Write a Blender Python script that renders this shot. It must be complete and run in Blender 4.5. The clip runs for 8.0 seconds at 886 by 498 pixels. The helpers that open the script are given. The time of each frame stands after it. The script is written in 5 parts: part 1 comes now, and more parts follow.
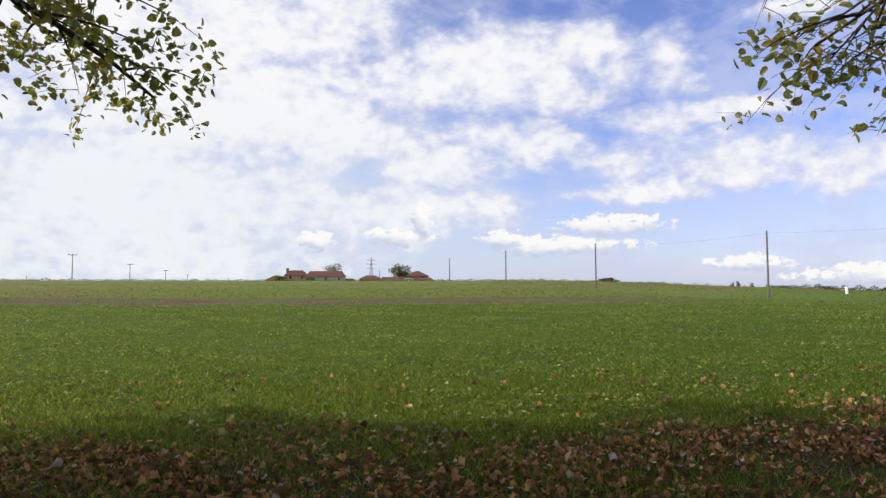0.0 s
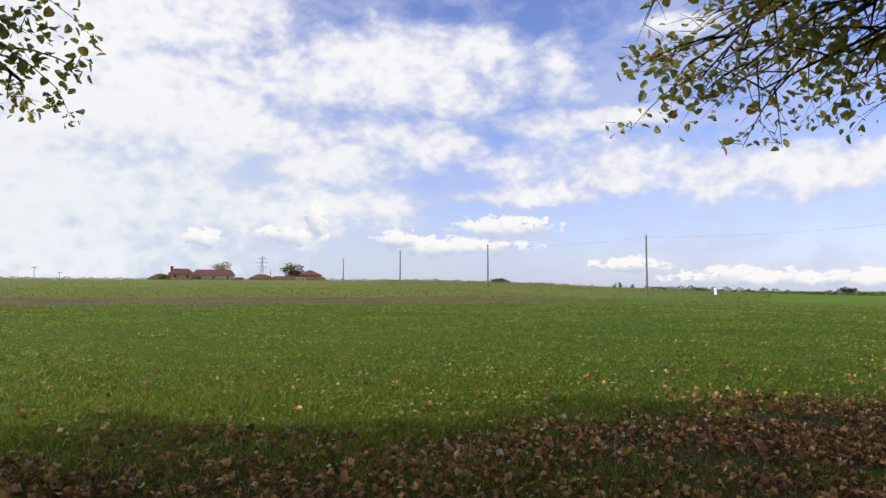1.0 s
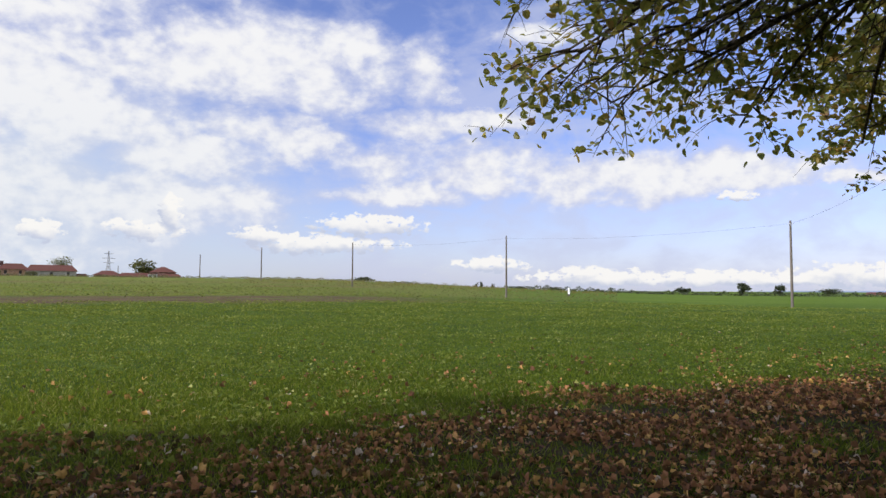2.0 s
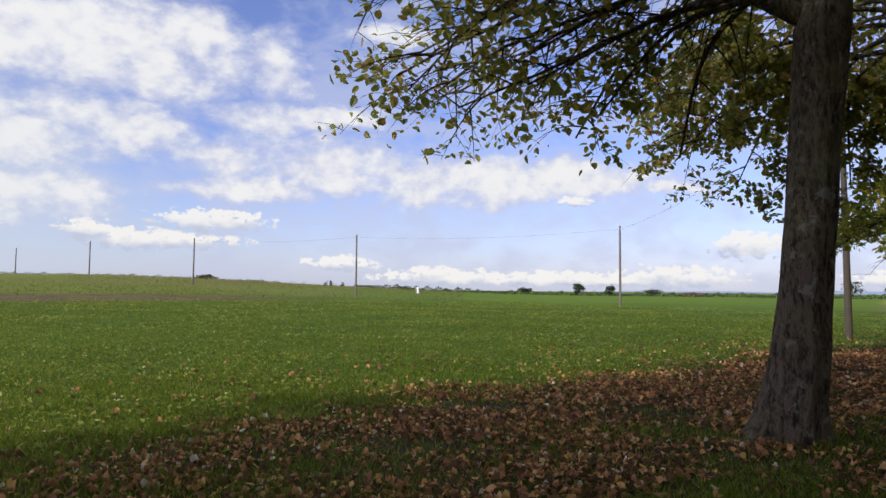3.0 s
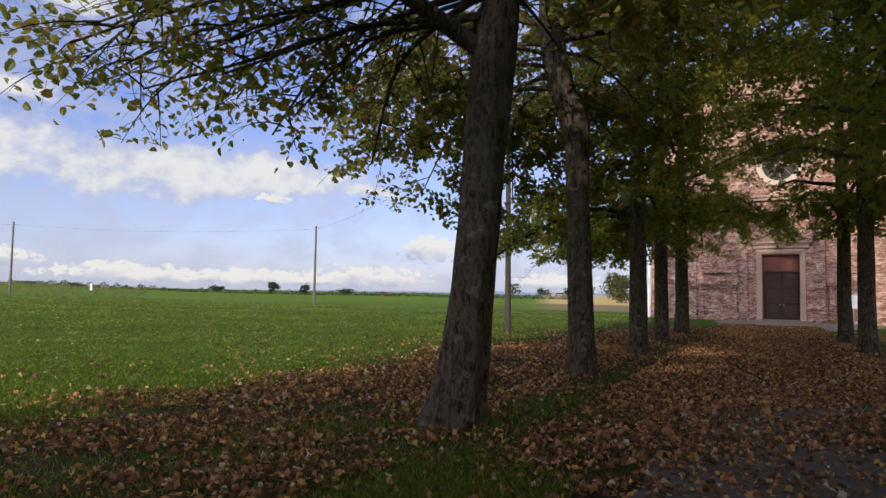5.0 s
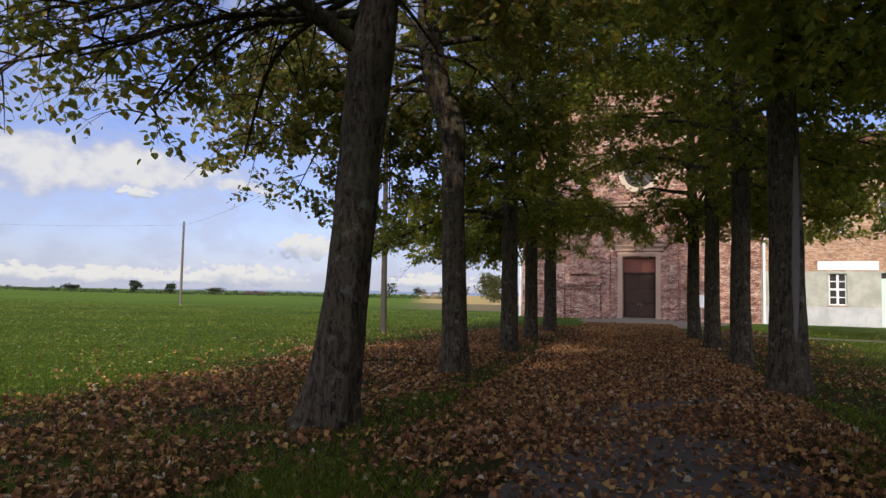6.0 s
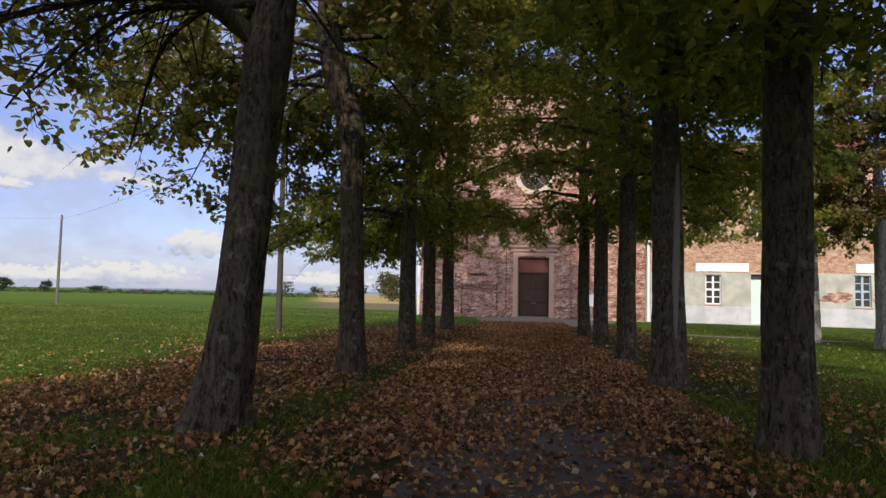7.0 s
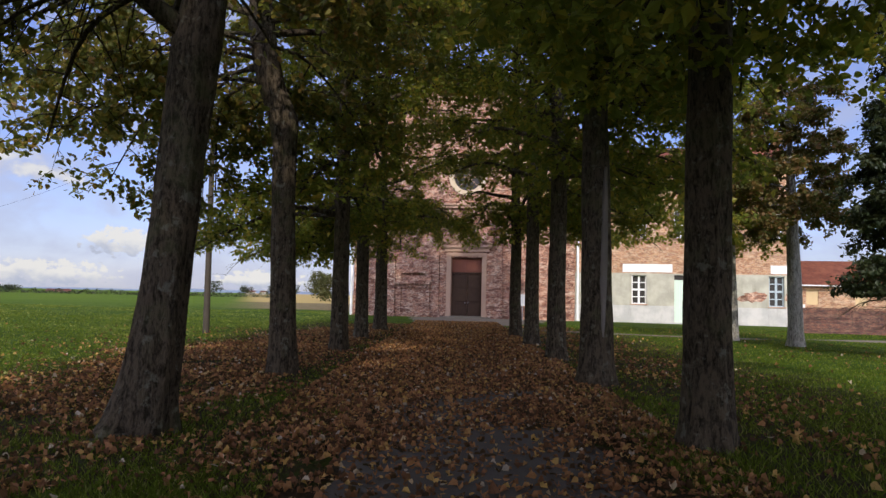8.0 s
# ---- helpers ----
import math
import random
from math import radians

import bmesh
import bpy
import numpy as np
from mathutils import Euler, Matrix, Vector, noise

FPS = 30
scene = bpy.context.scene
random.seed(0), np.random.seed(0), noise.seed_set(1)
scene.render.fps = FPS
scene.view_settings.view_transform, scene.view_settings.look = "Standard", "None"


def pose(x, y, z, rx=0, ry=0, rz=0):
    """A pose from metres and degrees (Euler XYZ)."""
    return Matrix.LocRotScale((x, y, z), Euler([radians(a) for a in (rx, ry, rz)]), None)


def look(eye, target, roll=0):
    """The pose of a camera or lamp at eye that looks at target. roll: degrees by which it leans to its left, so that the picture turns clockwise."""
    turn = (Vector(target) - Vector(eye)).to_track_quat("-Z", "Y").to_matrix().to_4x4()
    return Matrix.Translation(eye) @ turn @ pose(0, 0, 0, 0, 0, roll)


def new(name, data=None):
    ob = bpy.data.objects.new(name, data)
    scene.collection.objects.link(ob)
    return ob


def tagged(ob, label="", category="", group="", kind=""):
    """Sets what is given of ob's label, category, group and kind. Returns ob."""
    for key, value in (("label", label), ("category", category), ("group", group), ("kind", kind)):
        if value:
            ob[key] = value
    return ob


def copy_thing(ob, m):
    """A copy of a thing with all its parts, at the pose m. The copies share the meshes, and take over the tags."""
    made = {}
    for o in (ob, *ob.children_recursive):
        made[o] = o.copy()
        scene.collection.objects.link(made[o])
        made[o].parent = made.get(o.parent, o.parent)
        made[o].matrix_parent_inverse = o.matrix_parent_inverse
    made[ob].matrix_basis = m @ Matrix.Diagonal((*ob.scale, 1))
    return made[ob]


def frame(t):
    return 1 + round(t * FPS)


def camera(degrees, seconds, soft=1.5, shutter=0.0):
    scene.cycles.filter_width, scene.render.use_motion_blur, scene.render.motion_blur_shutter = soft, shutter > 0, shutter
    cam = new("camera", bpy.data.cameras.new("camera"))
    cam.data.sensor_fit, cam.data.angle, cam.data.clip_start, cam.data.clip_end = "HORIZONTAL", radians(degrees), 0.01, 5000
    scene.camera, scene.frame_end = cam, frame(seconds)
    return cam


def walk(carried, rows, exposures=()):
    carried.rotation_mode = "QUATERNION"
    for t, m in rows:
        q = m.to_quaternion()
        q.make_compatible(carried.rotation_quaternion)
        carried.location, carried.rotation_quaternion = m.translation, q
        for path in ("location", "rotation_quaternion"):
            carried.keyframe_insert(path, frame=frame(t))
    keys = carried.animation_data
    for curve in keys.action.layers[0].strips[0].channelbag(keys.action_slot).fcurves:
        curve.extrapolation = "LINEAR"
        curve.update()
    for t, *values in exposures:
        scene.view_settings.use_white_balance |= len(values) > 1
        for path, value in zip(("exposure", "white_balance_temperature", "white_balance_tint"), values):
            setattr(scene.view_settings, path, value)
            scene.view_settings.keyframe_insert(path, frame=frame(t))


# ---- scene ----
cam = camera(65.18, 8.0, soft=1.45)
# seconds, x, y, z, yaw, pitch, roll
ROWS = [
    (0.0, -0.068, 0.077, 1.542, -8.055, 3.481, 0.168),
    (0.5, -0.061, 0.070, 1.543, -11.740, 3.501, 0.090),
    (1.0, -0.052, 0.062, 1.545, -16.783, 3.461, -0.038),
    (1.5, -0.043, 0.052, 1.546, -22.026, 3.427, -0.156),
    (3.0, -0.011, 0.019, 1.549, -40.280, 3.392, -0.556),
    (3.5, -0.000, 0.007, 1.550, -46.113, 3.476, -0.674),
    (4.0, 0.010, -0.005, 1.551, -53.157, 3.532, -0.882),
    (4.5, 0.019, -0.016, 1.552, -59.410, 3.572, -0.980),
    (6.0, 0.039, -0.044, 1.552, -75.223, 3.784, -1.140),
    (6.5, 0.043, -0.051, 1.552, -79.701, 3.836, -1.196),
    (7.0, 0.044, -0.055, 1.551, -83.578, 3.874, -1.253),
    (7.5, 0.042, -0.057, 1.550, -86.907, 3.887, -1.331),
    (8.0, 0.038, -0.057, 1.549, -89.079, 3.974, -1.278),
]
walk(cam, [(t, pose(x, y, z, 90 + pitch, roll, yaw)) for t, x, y, z, yaw, pitch, roll in ROWS],
     exposures=[(0.0, 0.0), (1.5, -0.03), (3.5, -0.14), (4.5, -0.20), (6.5, -0.28), (8.0, -0.28)])

# ---- world, sun ----
SUN_AZ, SUN_EL = radians(181.3), radians(28)   # the sun stands towards -x, along the avenue
sun_from = Vector((math.cos(SUN_AZ) * math.cos(SUN_EL), math.sin(SUN_AZ) * math.cos(SUN_EL), math.sin(SUN_EL)))
sun = new("sun", bpy.data.lights.new("sun", "SUN"))
sun.data.energy, sun.data.angle, sun.data.color = 4.4, radians(1.0), (1.0, 0.93, 0.82)
sun.matrix_world = look(sun_from * 50, (0, 0, 0))


class Graph:
    """Short words for building node trees."""

    def __init__(self, tree):
        self.tree = tree
        tree.nodes.clear()

    def node(self, kind, values=None):
        n = self.tree.nodes.new(kind)
        for k, v in (values or {}).items():
            self.put(n.inputs[k], v)
        return n

    def put(self, socket, v):
        if isinstance(v, bpy.types.NodeSocket):
            self.tree.links.new(v, socket)
        else:
            socket.default_value = v

    def math(self, op, a, b=0.0, c=0.0, clamp=False):
        n = self.node("ShaderNodeMath")
        n.operation, n.use_clamp = op, clamp
        for k, v in enumerate((a, b, c)):
            self.put(n.inputs[k], v)
        return n.outputs[0]

    def vec(self, op, a, b=(0, 0, 0)):
        n = self.node("ShaderNodeVectorMath")
        n.operation = op
        self.put(n.inputs[0], a)
        self.put(n.inputs[1], b)
        return n.outputs["Value"] if op in ("DOT_PRODUCT", "LENGTH") else n.outputs[0]

    def ramp(self, v, a, b, lo=0.0, hi=1.0):
        n = self.node("ShaderNodeMapRange", {0: v, 1: a, 2: b, 3: lo, 4: hi})
        n.interpolation_type = "SMOOTHSTEP"
        return n.outputs[0]

    def mix(self, f, a, b, blend="MIX"):
        n = self.node("ShaderNodeMix")
        n.data_type, n.blend_type = "RGBA", blend
        self.put(n.inputs[0], f)
        self.put(n.inputs[6], (*a, 1) if isinstance(a, tuple) and len(a) == 3 else a)
        self.put(n.inputs[7], (*b, 1) if isinstance(b, tuple) and len(b) == 3 else b)
        return n.outputs[2]

    def noise(self, at, scale, detail=4.0, rough=0.55, warp=0.0):
        n = self.node("ShaderNodeTexNoise", {"Vector": at, "Scale": scale, "Detail": detail, "Roughness": rough, "Distortion": warp})
        return n.outputs["Fac"]

    def scaled(self, at, xyz):
        return self.vec("MULTIPLY", at, xyz)


world = bpy.data.worlds.new("sky")
scene.world = world
world.use_nodes = True
g = Graph(world.node_tree)
sky = g.node("ShaderNodeTexSky")
sky.sky_type, sky.sun_disc, sky.sun_elevation, sky.sun_rotation = "NISHITA", False, SUN_EL, radians(90) - SUN_AZ
sky.air_density, sky.dust_density, sky.ozone_density = 1.0, 0.6, 2.0
way = g.node("ShaderNodeTexCoord").outputs["Generated"]
xyz = g.node("ShaderNodeSeparateXYZ", {0: way})
az = g.math("MULTIPLY", g.math("ARCTAN2", xyz.outputs[0], xyz.outputs[1]), 57.296)
el = g.math("MULTIPLY", g.math("ARCSINE", xyz.outputs[2]), 57.296)
big = g.noise(g.scaled(way, (6, 6, 9)), 1.0, 9, 0.56)
wisp = g.noise(g.scaled(way, (15, 15, 28)), 1.0, 9, 0.55, 0.25)
bend = g.node("ShaderNodeTexNoise", {"Vector": g.scaled(way, (14, 14, 26)), "Scale": 1.0, "Detail": 6.0, "Roughness": 0.6})
off = g.vec("MULTIPLY", g.vec("SUBTRACT", bend.outputs["Color"], (0.5, 0.5, 0.5)), (6.0, 3.4, 0))
low = g.ramp(el, 0.5, 9.0, 0.18, 1.0)
place = g.node("ShaderNodeCombineXYZ", {0: az, 1: el, 2: 0.0}).outputs[0]
place = g.vec("ADD", place, g.vec("MULTIPLY", off, g.node("ShaderNodeCombineXYZ", {0: low, 1: low, 2: 0.0}).outputs[0]))
# cloud banks: azimuth from +y, elevation, half width, half height, in degrees
HIGH = [(-2.4, 20.5, 6.0, 5.0), (13.6, 17.8, 10.7, 2.8), (20.1, 19.2, 4.4, 1.6), (26.3, 17.4, 2.3, 2.9), (27.0, 13.4, 4.2, 1.4), (12.6, 12.7, 4.0, 1.4),
        (7.0, 10.6, 6.0, 1.8), (-2.4, 12.2, 8.0, 2.4), (24.8, 7.8, 5.2, 0.8), (30.7, 10.1, 9.5, 1.9), (-19.0, 7.0, 17.0, 7.5), (-13.0, 15.0, 14.0, 6.0),
        (-20.0, 22.0, 14.0, 6.0), (43.5, 9.0, 13.0, 1.7), (51.0, 9.0, 6.0, 1.5), (35.3, 20.3, 3.0, 0.8), (16.2, 11.6, 3.2, 1.4), (31.4, 13.8, 3.2, 1.0), (59.2, 8.1, 2.4, 0.5), (4.0, 6.5, 9.0, 2.2)]
LOW = [(6.5, 5.9, 0.95, 1.5), (4.4, 4.5, 2.8, 0.9), (-2.3, 4.2, 1.6, 0.9), (21.9, 5.3, 4.6, 1.0), (13.0, 4.3, 2.2, 0.8), (18.1, 3.7, 7.0, 0.9), (31.7, 2.1, 3.0, 0.7), (39.4, 1.4, 2.4, 0.6),
       (51.0, 7.3, 1.5, 0.5), (64.2, 3.6, 2.9, 1.2), (41.0, 1.0, 7.0, 0.8), (50.0, 1.0, 6.0, 0.75), (58.8, 1.2, 5.0, 1.0), (54.0, 0.9, 6.0, 0.6), (74.2, 1.0, 3.6, 0.8)]


def banked(rows, at, spread=1.0):
    """How deep in the fullest of the banks a place lies: 1 in its middle, 0 at its rim."""
    full = None
    for a, e, ra, re in rows:
        d = g.vec("MULTIPLY", g.vec("SUBTRACT", at, (a, e, 0)), (1 / (ra * spread), 1 / (re * spread), 0))
        v = g.math("SUBTRACT", 1.0, g.vec("DOT_PRODUCT", d, d))
        full = v if full is None else g.math("MAXIMUM", full, v)
    return full


fluff = g.noise(g.scaled(way, (46, 46, 60)), 1.0, 5, 0.5)
puff = g.noise(g.scaled(way, (70, 70, 110)), 1.0, 6, 0.55)
near = g.vec("ADD", g.node("ShaderNodeCombineXYZ", {0: az, 1: el, 2: 0.0}).outputs[0], g.vec("MULTIPLY", off, (0.16, 0.12, 0)))
high = g.math("MAXIMUM", banked(HIGH, place, 1.3), -1.0)
cumulus = g.math("MAXIMUM", banked(LOW, near), -1.0)
cumulus_up = banked(LOW, g.vec("ADD", near, (0.25, 0.45, 0)))
outside = g.math("MAXIMUM", g.ramp(g.math("ABSOLUTE", g.math("SUBTRACT", az, 40.0)), 95.0, 130.0, 0.0, 0.9), g.ramp(el, 27.0, 40.0, 0.0, 0.9))   # the sky goes on, half clouded
dens = g.math("ADD", g.math("ADD", g.math("MULTIPLY", high, 0.72), g.math("ADD", outside, g.ramp(az, 32.0, 8.0, 0.0, 0.22))), g.math("MULTIPLY", g.math("SUBTRACT", big, 0.46), 1.7))
dens = g.math("ADD", dens, g.math("MULTIPLY", g.math("SUBTRACT", wisp, 0.5), 1.75))
dens = g.math("ADD", dens, g.math("MULTIPLY", g.math("SUBTRACT", fluff, 0.5), 0.35))
veil = g.math("MULTIPLY", g.ramp(g.math("ADD", wisp, g.math("MULTIPLY", g.math("SUBTRACT", big, 0.5), 0.8)), 0.30, 0.70), 0.58)
cover = g.math("MAXIMUM", g.ramp(dens, -0.42, 0.80), veil)
haze = g.ramp(el, -1.0, 11.0, 0.50, 0.0)
thick = g.ramp(g.math("ADD", dens, g.math("MULTIPLY", g.math("SUBTRACT", fluff, 0.5), 1.4)), 0.05, 1.15)
blue = g.mix(1.0, sky.outputs[0], (0.146, 0.135, 0.190), "MULTIPLY")
blue = g.mix(haze, blue, (0.57, 0.69, 0.89))
milk = g.math("MULTIPLY", g.math("MULTIPLY", g.ramp(az, 24.0, -6.0), g.ramp(el, 19.0, 7.0)), g.math("MULTIPLY", g.ramp(az, -120.0, -60.0), 0.78))
blue = g.mix(milk, blue, (0.64, 0.73, 0.87))
white = g.mix(thick, (0.60, 0.64, 0.84), (0.94, 0.94, 0.96))
white = g.mix(milk, white, g.mix(thick, (0.66, 0.73, 0.85), (0.84, 0.87, 0.92)))
seen = g.mix(cover, blue, white)
lump = g.math("ADD", cumulus, g.math("MULTIPLY", g.math("SUBTRACT", puff, 0.5), 4.0))
lit = g.ramp(g.math("ADD", g.math("SUBTRACT", cumulus, cumulus_up), g.math("MULTIPLY", g.math("SUBTRACT", fluff, 0.5), 1.4)), -0.55, 0.35)
seen = g.mix(g.math("MULTIPLY", g.ramp(lump, 0.0, 0.55), 0.92), seen, g.mix(lit, (0.58, 0.63, 0.78), (1.0, 0.98, 0.95)))
# brighter towards the sun, as thin cloud is
glare = g.ramp(g.vec("DOT_PRODUCT", way, tuple(sun_from)), 0.5, 1.0, 1.0, 3.8)
seen = g.vec("SCALE", seen)
g.put(seen.node.inputs["Scale"], glare)
shine = g.node("ShaderNodeBackground", {"Color": seen, "Strength": 1.0})
g.node("ShaderNodeOutputWorld", {"Surface": shine.outputs[0]})

# ---- materials ----


def material(name, rough=0.8):
    m = bpy.data.materials.new(name)
    m.use_nodes = True
    g = Graph(m.node_tree)
    g.shader = g.node("ShaderNodeBsdfPrincipled", {"Roughness": rough})
    g.out = g.node("ShaderNodeOutputMaterial", {"Surface": g.shader.outputs[0]})
    g.at = g.node("ShaderNodeTexCoord").outputs["Object"]
    return m, g


def paint(g, colour, height=None, depth=0.01, strength=0.6):
    g.put(g.shader.inputs["Base Color"], (*colour, 1) if isinstance(colour, tuple) else colour)
    if height is not None:
        b = g.node("ShaderNodeBump", {"Strength": strength, "Distance": depth, "Height": height})
        g.put(g.shader.inputs["Normal"], b.outputs[0])


def plain(name, a, b, scale=8.0, rough=0.7, metal=0.0, depth=0.004):
    """Two close tones in a coarse and a fine noise, with slight relief."""
    m, g = material(name, rough)
    n = g.noise(g.at, scale, 6)
    f = g.noise(g.at, scale * 9, 3)
    paint(g, g.mix(g.math("ADD", g.math("MULTIPLY", n, 0.7), g.math("MULTIPLY", f, 0.3)), a, b), f, depth)
    g.put(g.shader.inputs["Metallic"], metal)
    g.put(g.shader.inputs["Specular IOR Level"], 0.5 if metal else 0.15)
    return m


def ground_material():
    m, g = material("field_soil_and_grass", 0.9)
    p = g.node("ShaderNodeSeparateXYZ", {0: g.at})
    x, y = p.outputs[0], p.outputs[1]
    patch = g.noise(g.at, 0.07, 5)
    fine = g.noise(g.at, 2.2, 6, 0.65)
    blade = g.noise(g.scaled(g.at, (1, 1, 1)), 26.0, 4, 0.7)
    streak = g.noise(g.scaled(g.at, (0.35, 1.6, 1)), 1.0, 5, 0.6)
    # low tones: the shade between the blades is put into the ground colour
    grass = g.mix(g.ramp(fine, 0.3, 0.7), (0.024, 0.046, 0.004), (0.062, 0.104, 0.007))
    grass = g.mix(g.ramp(patch, 0.42, 0.62), grass, (0.048, 0.084, 0.006))
    grass = g.mix(g.ramp(blade, 0.55, 0.75), grass, (0.13, 0.175, 0.022))
    drill = g.noise(g.scaled(g.at, (0.12, 0.5, 1)), 1.0, 6, 0.6)
    grass = g.mix(g.ramp(drill, 0.40, 0.62, 0.0, 0.55), grass, (0.034, 0.062, 0.006))
    grass = g.mix(g.ramp(g.noise(g.at, 0.9, 6, 0.7), 0.52, 0.66, 0.0, 0.6), grass, (0.13, 0.170, 0.020))
    away = g.ramp(g.vec("LENGTH", g.at), 45.0, 120.0, 0.0, 0.8)
    grass = g.mix(away, grass, g.mix(g.ramp(patch, 0.4, 0.6), (0.080, 0.132, 0.010), (0.105, 0.155, 0.014)))
    # soil and litter under the avenue
    wob = g.math("ADD", g.math("MULTIPLY", g.math("SUBTRACT", g.noise(g.at, 0.5, 4), 0.5), 4.0), g.math("MULTIPLY", g.math("SUBTRACT", fine, 0.5), 3.0))
    inside = g.ramp(g.math("ADD", g.math("ABSOLUTE", g.math("SUBTRACT", y, 0.2)), wob), 6.9, 8.7, 1.0, 0.0)
    inside = g.math("MULTIPLY", inside, g.ramp(x, 36.0, 41.0, 1.0, 0.0))
    soil = g.mix(g.ramp(blade, 0.35, 0.7), (0.026, 0.017, 0.011), (0.075, 0.043, 0.024))
    grass = g.mix(g.math("MULTIPLY", inside, g.ramp(fine, 0.45, 0.68, 0.95, 0.25)), grass, soil)
    # ploughed strip and weedy fallow beyond it
    yy = g.math("ADD", y, g.math("MULTIPLY", g.math("SUBTRACT", streak, 0.5), 8.0))
    west = g.ramp(g.math("ADD", x, g.math("MULTIPLY", g.math("SUBTRACT", patch, 0.5), 30.0)), 26.0, 44.0, 1.0, 0.0)
    strip = g.math("MULTIPLY", g.math("MULTIPLY", g.ramp(yy, 56.0, 59.0), g.ramp(yy, 74.0, 78.0, 1.0, 0.0)), west)
    plough = g.mix(g.ramp(streak, 0.35, 0.65), (0.060, 0.038, 0.022), (0.125, 0.085, 0.045))
    plough = g.mix(g.ramp(g.noise(g.scaled(g.at, (0.15, 0.4, 1)), 1.0, 5, 0.6), 0.50, 0.62), plough, (0.085, 0.110, 0.022))
    fallow = g.mix(g.ramp(streak, 0.40, 0.60), (0.072, 0.115, 0.010), (0.150, 0.150, 0.032))
    fallow = g.mix(g.ramp(g.noise(g.scaled(g.at, (0.022, 0.05, 1)), 1.0, 5, 0.6), 0.53, 0.60, 0.0, 0.7), fallow, (0.15, 0.095, 0.045))
    far = g.math("MULTIPLY", g.ramp(yy, 74.0, 82.0), g.ramp(g.math("SUBTRACT", x, g.math("MULTIPLY", y, 0.55)), 0.0, 25.0, 1.0, 0.0))
    grass = g.mix(far, grass, fallow)
    grass = g.mix(strip, grass, plough)
    # stubble and a harrowed strip towards the far east
    southish = g.ramp(g.math("SUBTRACT", y, g.math("MULTIPLY", x, 0.30)), -4.0, 4.0, 1.0, 0.0)
    east = g.math("MULTIPLY", g.ramp(g.math("ADD", x, g.math("MULTIPLY", g.math("SUBTRACT", patch, 0.5), 20.0)), 66.0, 70.0), southish)
    east = g.math("MULTIPLY", east, g.ramp(x, 118.0, 126.0, 1.0, 0.0))
    grass = g.mix(east, grass, g.mix(g.ramp(streak, 0.3, 0.7), (0.14, 0.11, 0.055), (0.20, 0.15, 0.08)))
    grass = g.mix(g.math("MULTIPLY", g.ramp(x, 116.0, 124.0, 0.0, 1.0), southish), grass, (0.40, 0.29, 0.11))
    paint(g, grass, g.math("ADD", g.math("MULTIPLY", blade, 0.5), fine), 0.06, 0.8)
    g.put(g.shader.inputs["Specular IOR Level"], 0.08)
    return m


def bark_material(name, dark, light, moss=0.25):
    m, g = material(name, 0.92)
    ridge = g.noise(g.scaled(g.at, (8, 8, 2.4)), 1.8, 6, 0.62, 0.9)
    fine = g.math("ADD", g.math("MULTIPLY", g.noise(g.scaled(g.at, (1, 1, 0.5)), 42.0, 5, 0.7), 0.5), g.math("MULTIPLY", g.noise(g.scaled(g.at, (24, 24, 9)), 1.0, 5, 0.65, 0.8), 0.9))
    blot = g.noise(g.at, 1.7, 4)
    c = g.mix(g.ramp(g.math("ADD", g.math("MULTIPLY", ridge, 0.5), g.math("MULTIPLY", fine, 0.40)), 0.42, 0.60), dark, light)
    c = g.mix(g.math("MULTIPLY", g.ramp(blot, 0.5, 0.68), moss), c, (0.13, 0.14, 0.06))
    c = g.mix(g.math("MULTIPLY", g.ramp(g.noise(g.at, 6.0, 5, 0.65), 0.57, 0.66), 0.6), c, (0.20, 0.195, 0.15))
    paint(g, c, g.math("ADD", g.math("MULTIPLY", ridge, 1.0), g.math("MULTIPLY", fine, 0.5)), 0.08, 1.0)
    g.put(g.shader.inputs["Specular IOR Level"], 0.08)
    return m


def leaf_material(name, tones, through_light=0.35, rough=0.5, gloss=0.3):
    """Leaves: one tone for each leaf, a little lighter where thin."""
    m, g = material(name, rough)
    r = g.node("ShaderNodeNewGeometry").outputs["Random Per Island"]
    ramp = g.node("ShaderNodeValToRGB", {0: r})
    e = ramp.color_ramp.elements
    while len(e) < len(tones):
        e.new(0.5)
    for k, (at, c) in enumerate(tones):
        e[k].position, e[k].color = at, (*c, 1)
    spot = g.noise(g.at, 60.0, 3)
    c = g.mix(g.ramp(spot, 0.35, 0.75, 0.0, 0.22), ramp.outputs[0], (0.05, 0.035, 0.01))
    paint(g, c)
    g.put(g.shader.inputs["Specular IOR Level"], gloss)
    t = g.node("ShaderNodeBsdfTranslucent", {"Color": g.mix(0.5, c, (0.32, 0.32, 0.04), "ADD")})
    mixed = g.node("ShaderNodeMixShader", {0: through_light, 1: g.shader.outputs[0], 2: t.outputs[0]})
    g.put(g.out.inputs["Surface"], mixed.outputs[0])
    return m


